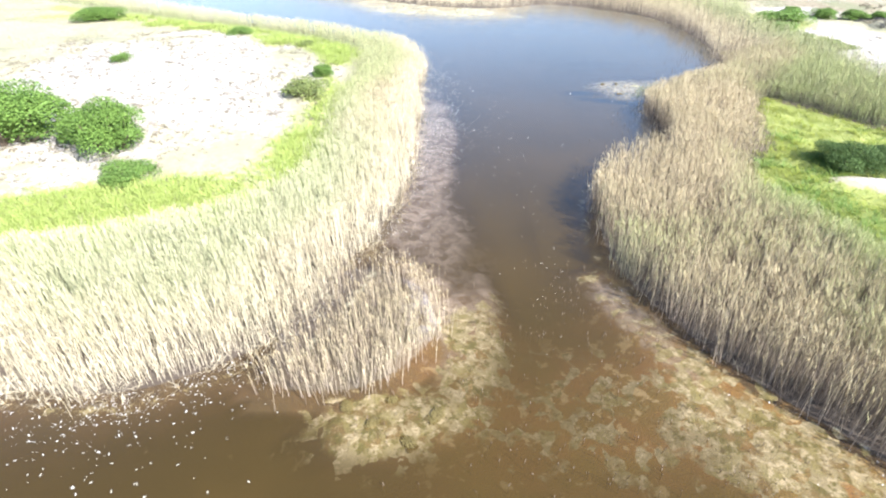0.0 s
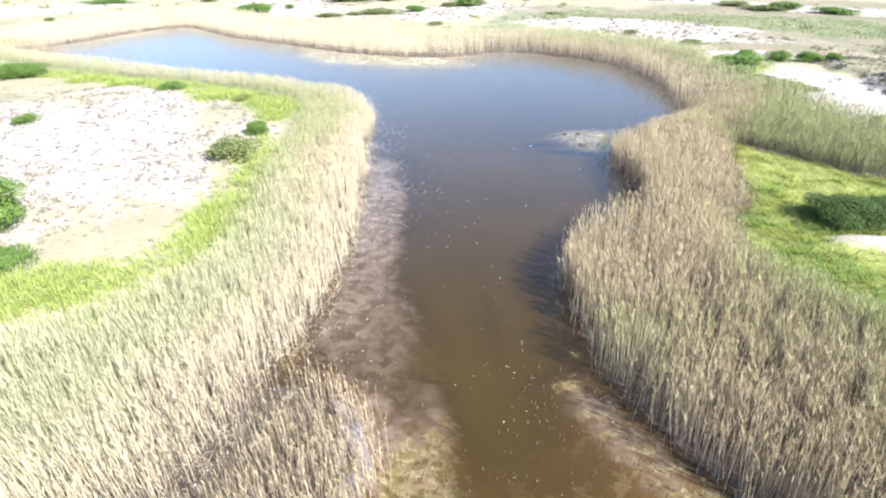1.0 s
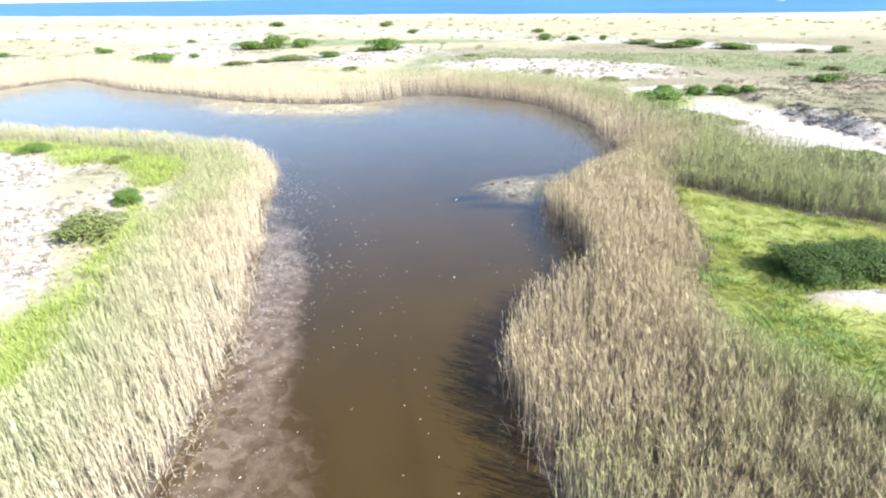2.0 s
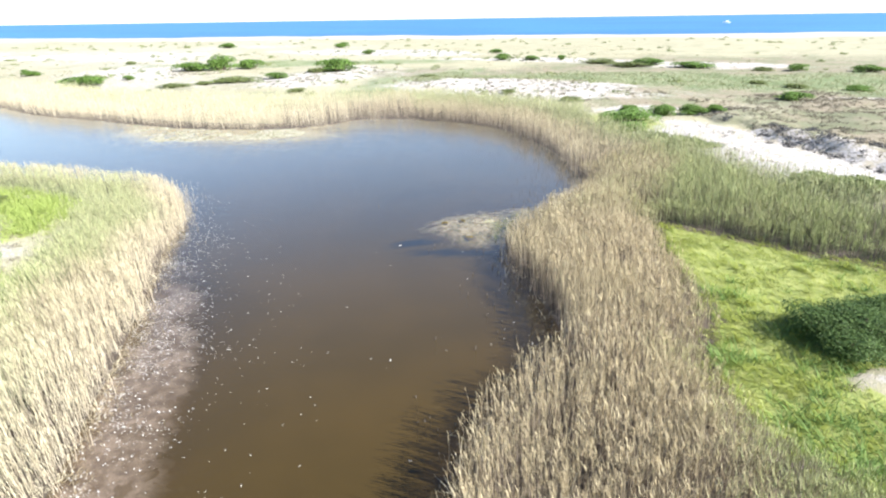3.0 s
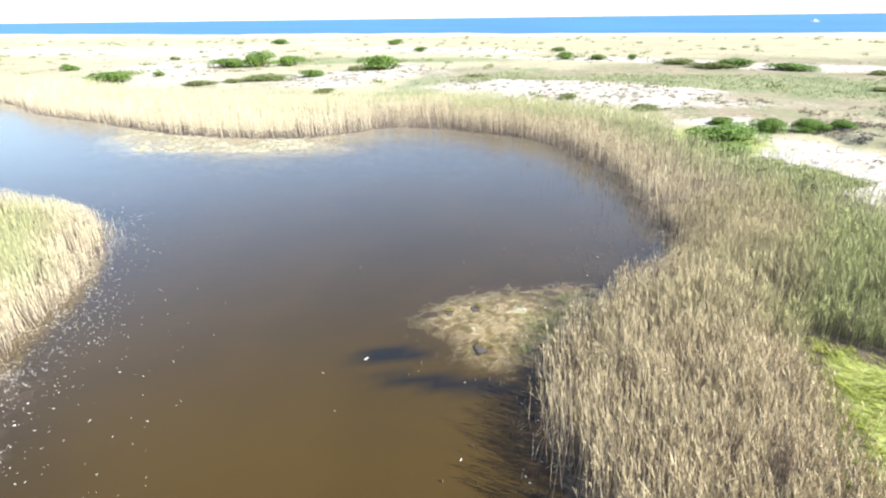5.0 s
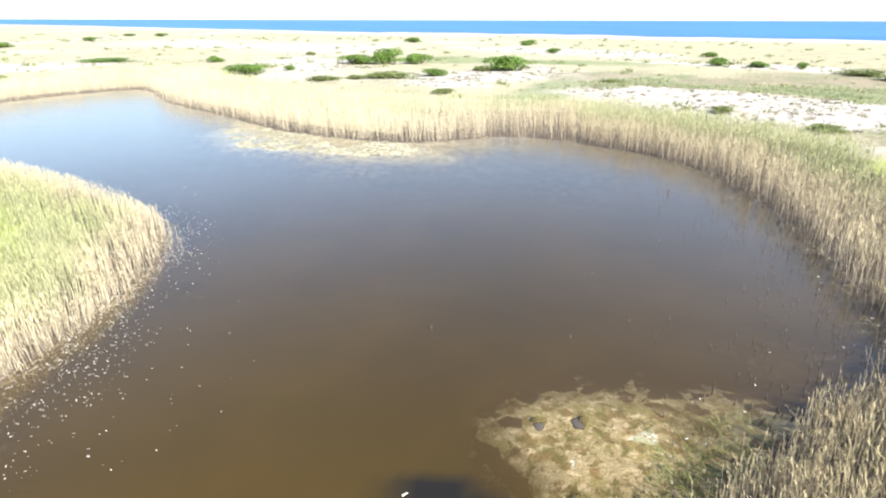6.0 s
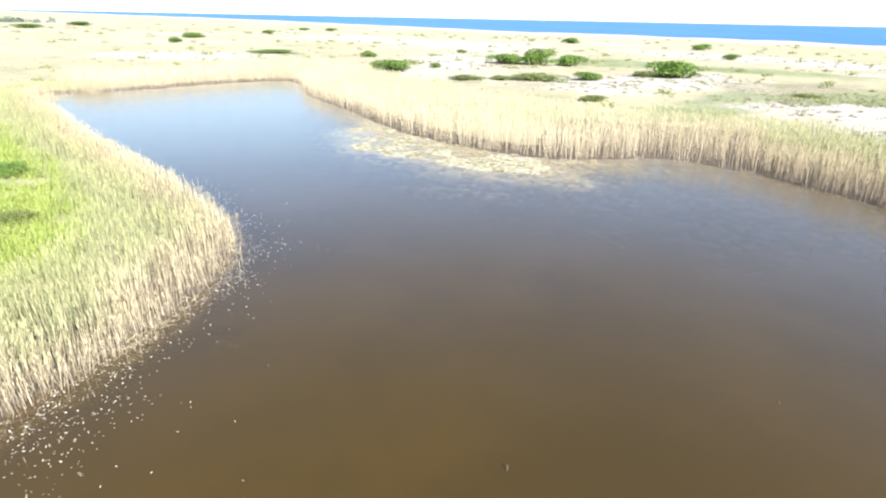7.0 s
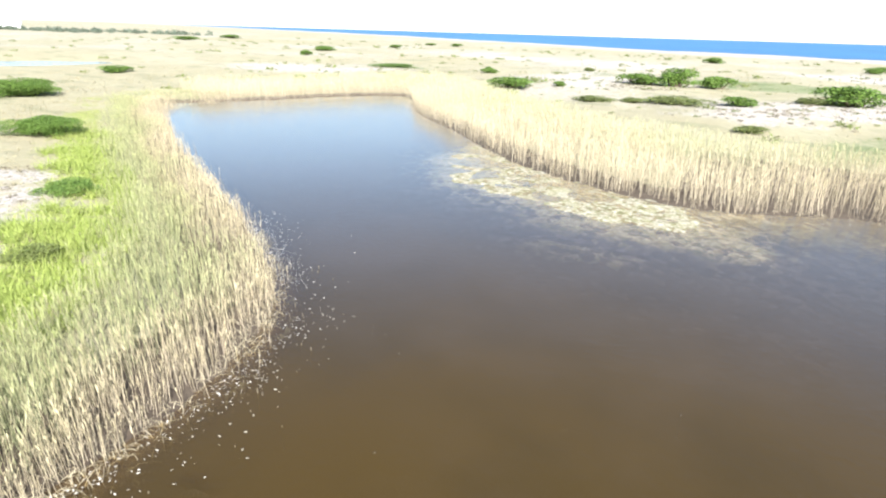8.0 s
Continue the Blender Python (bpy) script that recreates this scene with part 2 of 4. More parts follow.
EAST_OUTER = [(46, 40), (42.8, 48), (41.0, 55), (41.8, 62), (41.2, 68), (39.8, 74), (40.2, 79), (43, 88), (38, 97), (32, 104), (22, 109), (10, 109), (0, 112), (-10, 118), (-20, 127),
              (-33, 140), (-46, 148), (-58, 138), (-62, 124), (-66, 108)]
MEADOW = [(21.6, 23), (20.2, 27), (19.1, 31.0), (20.2, 34.8), (23.2, 38.5), (24.6, 43.2), (27.8, 48.2), (31.4, 44), (34, 40.3), (40, 34), (36, 26), (27, 18)]


def smooth_line(points, closed, steps=5):
    p = np.array(points, float)
    p = np.vstack([p[-1:], p, p[:2]]) if closed else np.vstack([2 * p[:1] - p[1:2], p, 2 * p[-1:] - p[-2:-1]])
    out = []
    for i in range(1, len(p) - 2):
        for t in np.arange(steps) / steps:
            a, b, c, d = p[i - 1], p[i], p[i + 1], p[i + 2]
            out.append(0.5 * (2 * b + (c - a) * t + (2 * a - 5 * b + 4 * c - d) * t * t + (3 * b - a - 3 * c + d) * t ** 3))
    return np.array(out if closed else out + [p[-2]])


def inside(px, py, polygon, reach=None):
    """Signed distance to a polygon, positive within it."""
    a, b = polygon, np.roll(polygon, -1, 0)
    best, odd = np.full(px.shape, 1e12), np.zeros(px.shape, bool)
    for (ax, ay), (bx, by) in zip(a, b):
        dx, dy = bx - ax, by - ay
        t = np.clip(((px - ax) * dx + (py - ay) * dy) / (dx * dx + dy * dy + 1e-12), 0, 1)
        best = np.minimum(best, (px - ax - t * dx) ** 2 + (py - ay - t * dy) ** 2)
        if dy:
            odd ^= ((ay > py) != (by > py)) & (px < ax + (py - ay) * dx / dy)
    return np.where(odd, 1, -1) * np.sqrt(best)


TABLE = np.random.RandomState(7).rand(256, 256)


def lumps(x, y, size, octaves=3, seed=0):
    """Smooth noise between about -1 and 1."""
    total, gain, norm = 0.0, 1.0, 0.0
    for k in range(octaves):
        u, v = x / size + 31.7 * (seed + k), y / size + 17.3 * (seed + k)
        i, j = np.floor(u).astype(int), np.floor(v).astype(int)
        f, g = u - i, v - j
        f, g = f * f * (3 - 2 * f), g * g * (3 - 2 * g)
        i, j, i1, j1 = i % 256, j % 256, (i + 1) % 256, (j + 1) % 256
        total = total + gain * ((TABLE[i, j] * (1 - f) + TABLE[i1, j] * f) * (1 - g) + (TABLE[i, j1] * (1 - f) + TABLE[i1, j1] * f) * g)
        norm, gain, size = norm + gain, gain * 0.5, size * 0.5
    return 2 * total / norm - 1


def step(low, high, v):
    t = np.clip((v - low) / (high - low), 0, 1)
    return t * t * (3 - 2 * t)


def oval(x, y, cx, cy, along, across, turn):
    """1 in the middle of an oval patch, 0.5 on its edge, falling off outside."""
    c, s = math.cos(radians(turn)), math.sin(radians(turn))
    u, v = ((x - cx) * c + (y - cy) * s) / along, (-(x - cx) * s + (y - cy) * c) / across
    return np.clip(1.5 - np.sqrt(u * u + v * v), 0, 1)


POND = smooth_line(WEST_SHORE + NORTH_SHORE + EAST_SHORE + SOUTH_SHORE, True)
WEST_BED = np.vstack([smooth_line(WEST_SHORE, False), smooth_line(WEST_INNER, False)])
EAST_BED = np.vstack([smooth_line(NORTH_SHORE + EAST_SHORE, False), smooth_line(EAST_INNER, False), smooth_line(EAST_OUTER, False)])
CORNER = smooth_line([(-55, 98), (-64, 95), (-70, 103), (-66, 112), (-56, 109), (-57, 103)], True)
MEADOW_EDGE = smooth_line(MEADOW, True)
CLUMP = smooth_line([(-6.6, 15.9), (-3.5, 15.1), (-1.7, 15.8), (-0.3, 17.3), (0.4, 19), (-0.5, 22), (-3.4, 23.6), (-6, 21.7)], True)
# pale weed mats and mud shelves: middle, half length, half width, turn
MATS = [(17.15, 52.8, 3.0, 2.8, 30, 1.0), (18.9, 51.8, 2.8, 2.4, 0, 0.85), (16.4, 50.5, 1.8, 1.5, 0, 0.9), (17.4, 54.7, 2.0, 1.4, 0, 0.6), (20.2, 54.2, 3.2, 1.4, 10, 0.7), (-8.0, 96.5, 10, 7, -42, 0.95), (-6.5, 91.0, 6.0, 3.6, -35, 0.95), (1.5, 90, 10, 4.5, -8, 0.95), (3.0, 86.2, 6.5, 2.0, -3, 0.75),
        (9.0, 87.0, 3.6, 2.6, 0, 0.8), (3.6, 81.6, 3.5, 1.6, 0, 0.45), (13, 92, 6, 2.2, 10, 0.6), (-1.2, 14.0, 3.2, 1.5, 15, 0.95), (1.6, 17.6, 1.4, 3.4, -12, 0.75),
        (10.9, 13.2, 4.2, 2.2, -52, 0.8), (9.7, 17.2, 0.9, 4.2, 28, 0.55), (7.1, 22.6, 0.55, 0.45, 0, 1.0), (-50, 122, 10, 5, 70, 0.8), (-38, 128, 9, 4, -45, 0.8), (6.0, 14.5, 4.5, 3.0, -20, 0.5), (0.6, 61.5, 0.5, 0.35, 0, 0.6)]
SHELVES = [(-0.2, 26, 2.2, 8, 4, 0.8), (-0.2, 38, 1.5, 14, 0, 0.88), (-0.4, 50, 0.9, 8, 2, 0.3), (1.6, 20.5, 1.2, 4.5, -12, 0.85), (9.0, 18.5, 0.9, 5, 22, 0.8), (13.0, 10.5, 2, 2.5, 0, 0.6), (24.5, 58.5, 3.5, 2.2, 30, 0.35), (17.0, 55.2, 4.5, 2.2, 12, 0.25), (7, 85.5, 17, 6, 0, 0.6), (21, 84, 9, 9, 0, 0.5), (10, 78.5, 10, 3.5, -8, 0.35), (-6, 88, 9, 4, -30, 0.6)]
# deeper channels where the water is coloured darker: middle, half length, half width, turn
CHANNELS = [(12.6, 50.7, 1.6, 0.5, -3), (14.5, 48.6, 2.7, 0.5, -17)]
SANDS = [(-26, 50, 16, 20, 0), (48.2, 62.5, 16, 6.0, 92), (44.5, 115, 23, 10, -47), (15, 149, 24, 10, 53), (-26, 178, 20, 17, 80), (27.2, 31.0, 3.4, 0.9, -12), (53, 88, 7, 3, -20),
         (-16, 66, 4, 2, 35), (72, 175, 30, 7, -35), (105, 140, 25, 8, -40), (40, 225, 40, 12, -30), (-95, 160, 30, 12, 10), (90, 78, 12, 3, -40), (-30, 72, 8, 2.5, 30), (-60, 250, 60, 14, -15)]
SWALES = [(88, 108, 44, 15, -40), (33, 135, 26, 7, 50), (60, 128, 40, 8, -20), (-79, 178, 12, 5, 0), (10, 190, 60, 10, -10)]
GREENS = [(-21, 27.5, 9, 3.0, 18), (44, 79, 7, 5, 60), (-16, 68, 4.5, 2.4, 40), (-46, 85, 9, 3, 25)]
# brown heath; its darker colour also carries the shading of backlit grass
HEATHS = [(64, 62, 16, 15, 80), (82, 66, 34, 24, 20), (75, 100, 40, 22, -40), (110, 120, 60, 40, -30), (60, 140, 50, 14, -25)]


def coast(x, y):
    """Metres landward of the sea's edge, negative out at sea."""
    return 436 - (0.46 * x + 0.89 * y) + 60 * step(-150, -600, x) + 5 * lumps(x, y, 60, 2, 9)


def mats(x, y):
    best = np.zeros(np.shape(x))
    wave = 0.55 * lumps(x, y, 2.2, 4, 3)
    for cx, cy, along, across, turn, much in MATS:
        o = oval(x, y, cx, cy, along, across, turn)
        best = np.maximum(best, much * np.clip(1.25 * o + 0.6 * wave * step(0, 0.3, o) - 0.12, 0, 1))
    return best


def shelves(x, y):
    best = np.zeros(np.shape(x))
    wave = 0.62 * lumps(x, y, 2.6, 4, 23)
    for cx, cy, along, across, turn, much in SHELVES:
        o = oval(x, y, cx, cy, along, across, turn)
        best = np.maximum(best, much * np.clip(1.3 * o + wave * step(0, 0.4, o) - 0.12, 0, 1))
    return best


def west_green(x, y):
    """The green fringe on the dry side of the western reeds."""
    d = inside(x, y, WEST_BED)
    return step(-5.0 - 1.2 * step(50, 64, y), -0.8, d) * (0.74 + 0.6 * lumps(x, y, 4, 3, 71)) * (x < 0) * (d < 2)


def patches(x, y, ovals, wobble, size, seed):
    best = np.zeros(np.shape(x))
    for o in ovals:
        best = np.maximum(best, oval(x, y, *o))
    return np.clip(best + wobble * lumps(x, y, size, 3, seed) * (best > 0.02), 0, 1)


def scarp(x, y):
    """Metres behind the foot of the steep dune face."""
    return x - (50.8 + 0.45 * np.maximum(y - 66, 0) + 3.4 * lumps(x, y, 7, 4, 73))


def ground_height(x, y, d=None):
    """The land, the pond's bed and the sea's bed. d: metres from the waterline, positive on land."""
    x, y = np.asarray(x, float), np.asarray(y, float)
    d = -inside(x, y, POND) if d is None else d
    land = 0.05 * np.clip(d, 0, 1.5) + 0.42 * step(1, 9, d) + step(8, 40, d) * (0.45 + 0.6 * lumps(x, y, 26, 3, 1)) + step(60, 160, d) * (0.5 + 1.1 * lumps(x, y, 55, 2, 2))
    land = land + step(3, 8, d) * 0.10 * lumps(x, y, 2.4, 2, 5)
    land = land + 0.5 * patches(x, y, SANDS[:6], 0.0, 1, 0)
    land = land + 0.14 * step(0, 2, inside(x, y, MEADOW_EDGE)) * lumps(x, y, 1.3, 2, 8)
    face = scarp(x, y)
    bank = step(42, 50, y) * step(84, 74, y)
    land = land + ((0.75 + 0.75 * lumps(x, y, 7, 2, 75)) * step(0, 2.0, face) * step(115, 75, x) + 0.32 * np.maximum(lumps(x, y, 1.7, 2, 74), -0.2) * step(-0.5, 1.0, face) * step(9, 4, face)) * bank
    low = oval(x, y, -125, 108, 60, 45, 60)
    land = land * (1 - 0.75 * step(0.2, 0.8, low))
    basin = oval(x, y, -156, 106, 32, 9, 68)
    land = land * (1 - step(0.0, 0.35, basin)) - 0.3 * step(0.42, 0.56, basin)
    shore = coast(x, y)
    land = land * step(-10, 60, shore) + 0.6 * step(0, 25, shore) * (1 - step(25, 90, shore)) - 3.0 * step(0, 60, -shore)
    south = step(24, 12, y) * step(60, 30, np.abs(x)) * step(-7, -1.5, x)
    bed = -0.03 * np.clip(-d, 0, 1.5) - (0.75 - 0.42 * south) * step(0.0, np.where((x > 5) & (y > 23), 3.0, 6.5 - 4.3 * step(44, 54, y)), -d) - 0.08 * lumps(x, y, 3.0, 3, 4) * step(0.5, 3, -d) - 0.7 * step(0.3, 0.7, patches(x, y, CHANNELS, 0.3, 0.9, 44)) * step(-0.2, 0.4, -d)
    bed = bed * (1 - 0.42 * step(0.0, 0.7, oval(x, y, 17.3, 56.4, 6.8, 5.0, 8)))  # a brown shoal round the eastern mat
    m, b = mats(x, y) * step(0, 0.6, -d), shelves(x, y) * step(0, 0.6, -d)
    bed = bed * (1 - b) + b * (-0.065 + 0.05 * lumps(x, y, 1.7, 2, 26))
    bed = bed * (1 - m) + m * (-0.026 + 0.008 * step(40, 48, y) + 0.054 * step(80, 86, y) + 0.05 * lumps(x, y, 1.1, 3, 6))
    z = np.where(d > 0, land, bed)
    c = inside(x, y, CLUMP)
    return np.where((d < 0) & (c > -1.0), np.maximum(z, -0.06 + 0.08 * step(-1.0, 1.0, c)), z)


# ---- ground and water ----
def spread(low, high, fine, grow=1.07, end=5200.0):
    middle = list(np.arange(low, high + fine / 2, fine))
    out_up, out_down, s, u, v = [], [], fine, middle[-1], low
    while u < end or v > -end:
        s *= grow
        u, v = u + s, v - s
        out_up.append(u), out_down.append(v)
    return np.array(out_down[::-1] + middle + out_up)


def sheet(name, gx, gy, z, material, keep=None, **layers):
    """A mesh over a grid of x and y, with named values at its corners."""
    nx, ny = len(gx), len(gy)
    px, py = np.meshgrid(gx, gy)
    index = np.arange(nx * ny).reshape(ny, nx)
    quads = np.stack([index[:-1, :-1], index[:-1, 1:], index[1:, 1:], index[1:, :-1]], -1).reshape(-1, 4)
    if keep is not None:
        quads = quads[keep.ravel()[quads].any(1)]
    used = np.unique(quads)
    again = np.zeros(nx * ny, int)
    again[used] = np.arange(len(used))
    points = np.stack([px.ravel(), py.ravel(), np.broadcast_to(z, px.shape).ravel()], -1)[used]
    mesh = raw_mesh(name, points, again[quads], material, smooth=True, **{k: v.ravel()[used] for k, v in layers.items()})
    return new(name, mesh)


def raw_mesh(name, points, faces, material, smooth=False, **layers):
    mesh = bpy.data.meshes.new(name)
    k = faces.shape[1]
    mesh.vertices.add(len(points))
    mesh.vertices.foreach_set("co", np.ascontiguousarray(points, np.float32).ravel())
    mesh.loops.add(faces.size)
    mesh.loops.foreach_set("vertex_index", np.ascontiguousarray(faces, np.int32).ravel())
    mesh.polygons.add(len(faces))
    mesh.polygons.foreach_set("loop_start", np.arange(0, faces.size, k, dtype=np.int32))
    mesh.polygons.foreach_set("use_smooth", np.full(len(faces), smooth))
    for key, value in layers.items():
        mesh.attributes.new(key, "FLOAT", "POINT").data.foreach_set("value", np.ascontiguousarray(value, np.float32))
    mesh.materials.append(material)
    mesh.update(calc_edges=True)
    return mesh


gx, gy = spread(-40, 58, 0.5), spread(2, 104, 0.5)
X, Y = np.meshgrid(gx, gy)
D = -inside(X, Y, POND)
Z = ground_height(X, Y, D)
shoreward = coast(X, Y)
in_reeds = np.maximum(np.maximum(inside(X, Y, WEST_BED), inside(X, Y, CORNER)), inside(X, Y, EAST_BED))
sand = (patches(X, Y, SANDS, 0.6, 6, 11) - 0.12 * (X < 0)) * step(3, 8, D) * (1 - 0.75 * step(2.0, 5.0, scarp(X, Y)) * step(84, 74, Y))
# extra sand tint on the far land, painting its haze into the colour
sand = np.maximum(sand, (0.36 + 0.35 * lumps(X, Y, 30, 3, 17)) * step(100, 160, Y) * step(90, 20, X))
sand = np.maximum(sand, step(110, 60, shoreward + 18 * lumps(X, Y, 40, 3, 12)))
bare = oval(X, Y, *SANDS[5])
green = np.maximum(np.maximum(patches(X, Y, GREENS, 0.4, 6, 13), 0.85 * west_green(X, Y)), np.clip(0.5 + 0.5 * inside(X, Y, MEADOW_EDGE), 0, 1) * (1 - step(0.35, 0.6, bare))) * step(2, 5, D)
mud = np.maximum(np.clip(1.3 + in_reeds / 1.0, 0, 1), np.clip(1.0 + inside(X, Y, CLUMP), 0, 1)) * step(-2.5, -0.8, D) * np.where(X > 5, step(32, 22, D), step(4.5, 2.5, D))
bed = step(0.3, -0.3, D)
heath = patches(X, Y, HEATHS, 0.4, 12, 15)
swale = patches(X, Y, SWALES, 0.4, 9, 16)
ground = sheet("ground", gx, gy, Z, GROUND, sand=sand, heath=heath, swale=swale, green=green * step(0.8, -0.2, in_reeds), mud=mud, bed=bed * (1 - 0.7 * mud), mat=mats(X, Y) * bed, shelf=shelves(X, Y) * bed)
tagged(ground, "pale sandy dune ground with dry grass and muddy pond bed", "ground", kind="structure")
pond = sheet("water", gx, gy, 0.0, WATER, keep=(D < 1.2), depth=np.clip(-Z, 0.0, 3.0), channel_tint=np.clip(1.6 * patches(X, Y, CHANNELS, 0.3, 0.9, 44) - 0.4, 0, 1))
tagged(pond, "still brown murky pond water mirroring the pale sky", "water", kind="structure")

sea_x, sea_y = np.linspace(-5200, 5200, 261), np.linspace(-200, 5200, 136)
SX, SY = np.meshgrid(sea_x, sea_y)
sea = sheet("sea", sea_x, sea_y, -0.25, SEA, keep=coast(SX, SY) < 5)
tagged(sea, "flat bright blue sea out to the horizon", "sea", kind="structure")


# ---- reeds ----
def scatter(rng, area, density, where):
    """Random points in a rectangle, kept by the chance that where() gives each."""
    x0, y0, x1, y1 = area
    count = int((x1 - x0) * (y1 - y0) * density)
    x, y = rng.uniform(x0, x1, count), rng.uniform(y0, y1, count)
    keep = rng.rand(count) < where(x, y)
    return x[keep], y[keep]


def blade_faces(count, ribs):
    """Quads up a strip of two-corner ribs, for many strips."""
    base = np.arange(count)[:, None] * 2 * ribs
    quads = [np.stack([base[:, 0] + 2 * k, base[:, 0] + 2 * k + 1, base[:, 0] + 2 * k + 3, base[:, 0] + 2 * k + 2], -1) for k in range(ribs - 1)]
    return np.stack(quads, 1).reshape(-1, 4)


def strips(start, way, sag, length, width, side, ribs=3, tip=0.15):
    """Bent blades: from start along way, sagging towards sag, each with its width to the side."""
    rows = []
    for k in range(ribs):
        f = k / (ribs - 1)
        mid = start + way * (length * f)[:, None] + sag * (length * f * f)[:, None]
        w = (width * (1 - f) + width * tip * f if k else width * 0.8)[:, None] * 0.5
        rows += [mid - side * w, mid + side * w]
    return np.stack(rows, 1).reshape(-1, 3)


def reed_bed(x, y, rng, height, leafy, thick=1.0, leaves=6, pale=0.0, low=0.4, full=1.0, label=""):
    """Many reeds in one mesh: a stem of three sides, hanging leaves and a plume on each."""
    n = len(x)
    z = ground_height(x, y)
    root = np.stack([x, y, z - 0.05], -1)
    tall = height * (rng.uniform(0.76, 1.14, n) + 0.20 * lumps(x, y, 0.7, 2, 91) + 0.10 * lumps(x, y, 2.6, 2, 92))
    lean = np.stack([rng.normal(-0.03, 0.08, n) + 0.11 * lumps(x, y, 1.1, 2, 93), rng.normal(0.01, 0.08, n) + 0.11 * lumps(x, y, 1.1, 2, 94), np.ones(n)], -1)
    lean /= np.linalg.norm(lean, axis=1)[:, None]
    points, faces, green, stem, light, total = [], [], [], [], [], 0
    pale = np.broadcast_to(pale, (n,))

    def add(p, f, g, s):
        nonlocal total
        points.append(p), faces.append(f + total), green.append(g), stem.append(s), light.append(np.repeat(pale, len(p) // n))
        total += len(p)

    radius = 0.0078 * thick * rng.uniform(0.8, 1.4, n)
    ring = []
    for f, r in ((0.0, 1.0), (1.0, 0.45)):
        for k in range(3):
            a = 2.094 * k
            ring.append(root + lean * (tall * f)[:, None] + np.stack([np.cos(a) * radius * r, np.sin(a) * radius * r, np.zeros(n)], -1))
    base = np.arange(n)[:, None] * 6
    quads = np.stack([np.stack([base[:, 0] + k, base[:, 0] + (k + 1) % 3, base[:, 0] + 3 + (k + 1) % 3, base[:, 0] + 3 + k], -1) for k in range(3)], 1).reshape(-1, 4)
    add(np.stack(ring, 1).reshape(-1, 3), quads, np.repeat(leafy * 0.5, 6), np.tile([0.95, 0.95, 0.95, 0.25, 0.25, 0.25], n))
    for k in range(leaves):
        f = low + (1.0 - low) * rng.rand(n) if k else rng.uniform(0.85, 1.0, n)
        a = rng.uniform(0, 6.283, n)
        out = np.stack([np.cos(a), np.sin(a), rng.uniform(0.9, 4.6, n)], -1)
        out /= np.linalg.norm(out, axis=1)[:, None]
        side = np.stack([-np.sin(a), np.cos(a), np.zeros(n)], -1)
        sag = np.stack([np.cos(a) * 0.22 - 0.08, np.sin(a) * 0.22, rng.uniform(-0.55, 0.0, n)], -1)
        length = rng.uniform(0.20, 0.46, n) * height / 1.9 * (full if k else 1.0)
        p = strips(root + lean * (tall * f)[:, None], out + 0.5 * sag, 0 * sag, length, 0.0155 * thick * rng.uniform(0.7, 1.3, n), side, 2, 0.3)
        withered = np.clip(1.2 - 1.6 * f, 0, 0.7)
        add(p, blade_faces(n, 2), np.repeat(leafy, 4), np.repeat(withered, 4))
    a = rng.uniform(0, 6.283, n)
    side = np.stack([np.cos(a), np.sin(a), np.zeros(n)], -1)
    sag = np.stack([np.full(n, -0.18), rng.normal(0, 0.12, n), np.full(n, -0.08)], -1)
    p = strips(root + lean * (tall * 0.96)[:, None], lean, sag, 0.24 * height / 1.9 * rng.uniform(0.7, 1.3, n), 0.027 * thick * rng.uniform(0.6, 1.2, n), side, 3, 0.3)
    add(p, blade_faces(n, 3), np.repeat(leafy * 0.7, 6), np.zeros(6 * n))
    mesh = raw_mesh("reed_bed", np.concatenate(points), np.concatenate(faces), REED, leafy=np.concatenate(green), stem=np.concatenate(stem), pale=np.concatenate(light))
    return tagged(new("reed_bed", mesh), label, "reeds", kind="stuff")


def edge_chance(d, wide):
    return np.where(d > 0, np.clip(0.75 + 0.4 * d / wide, 0, 1), 0.45 * np.exp(np.minimum(d, 0) / 0.22)) * (d > -0.8)


rng = np.random.RandomState(21)


def west_chance(x, y):
    d = np.maximum(inside(x, y, WEST_BED), inside(x, y, CORNER)) + 0.5 * lumps(x, y, 2.2, 2, 31)
    dry = np.where(-inside(x, y, POND) > 2.5, 0.25 + 0.75 * step(0.0, 2.6, d), 1.0)
    return edge_chance(d, 1.0) * dry * (0.5 + 0.5 * step(-0.5, 0.1, lumps(x, y, 0.6, 2, 41))) * (0.75 + 0.25 * step(-0.6, 0.2, lumps(x, y, 1.6, 2, 32))) * np.clip(1.15 - (y - 55) / 80, 0.55, 1)


def inner_low(x, y):
    """The reeds get shorter towards the dry side and at the very edge of the water."""
    d = -inside(x, y, POND)
    return np.where(d > 2.5, 0.45 + 0.55 * step(-0.5, 3.0, inside(x, y, WEST_BED)), 0.62 + 0.38 * step(-0.4, 1.5, d))


def east_chance(x, y):
    d = inside(x, y, EAST_BED) + 0.5 * lumps(x, y, 2.2, 2, 33)
    return edge_chance(d, 1.1) * (0.72 + 0.28 * step(-0.6, 0.2, lumps(x, y, 1.6, 2, 34))) * (0.42 + 0.58 * step(-0.45, 0.1, lumps(x, y, 0.55, 2, 40)))


def clump_chance(x, y):
    d = inside(x, y, CLUMP) + 0.3 * lumps(x, y, 1.2, 2, 35)
    front = step(1.0, 3.2, (x + 6.2) * 0.75 - (y - 19.5) * 0.55)
    return edge_chance(d, 0.8) * (0.22 + 0.78 * front)


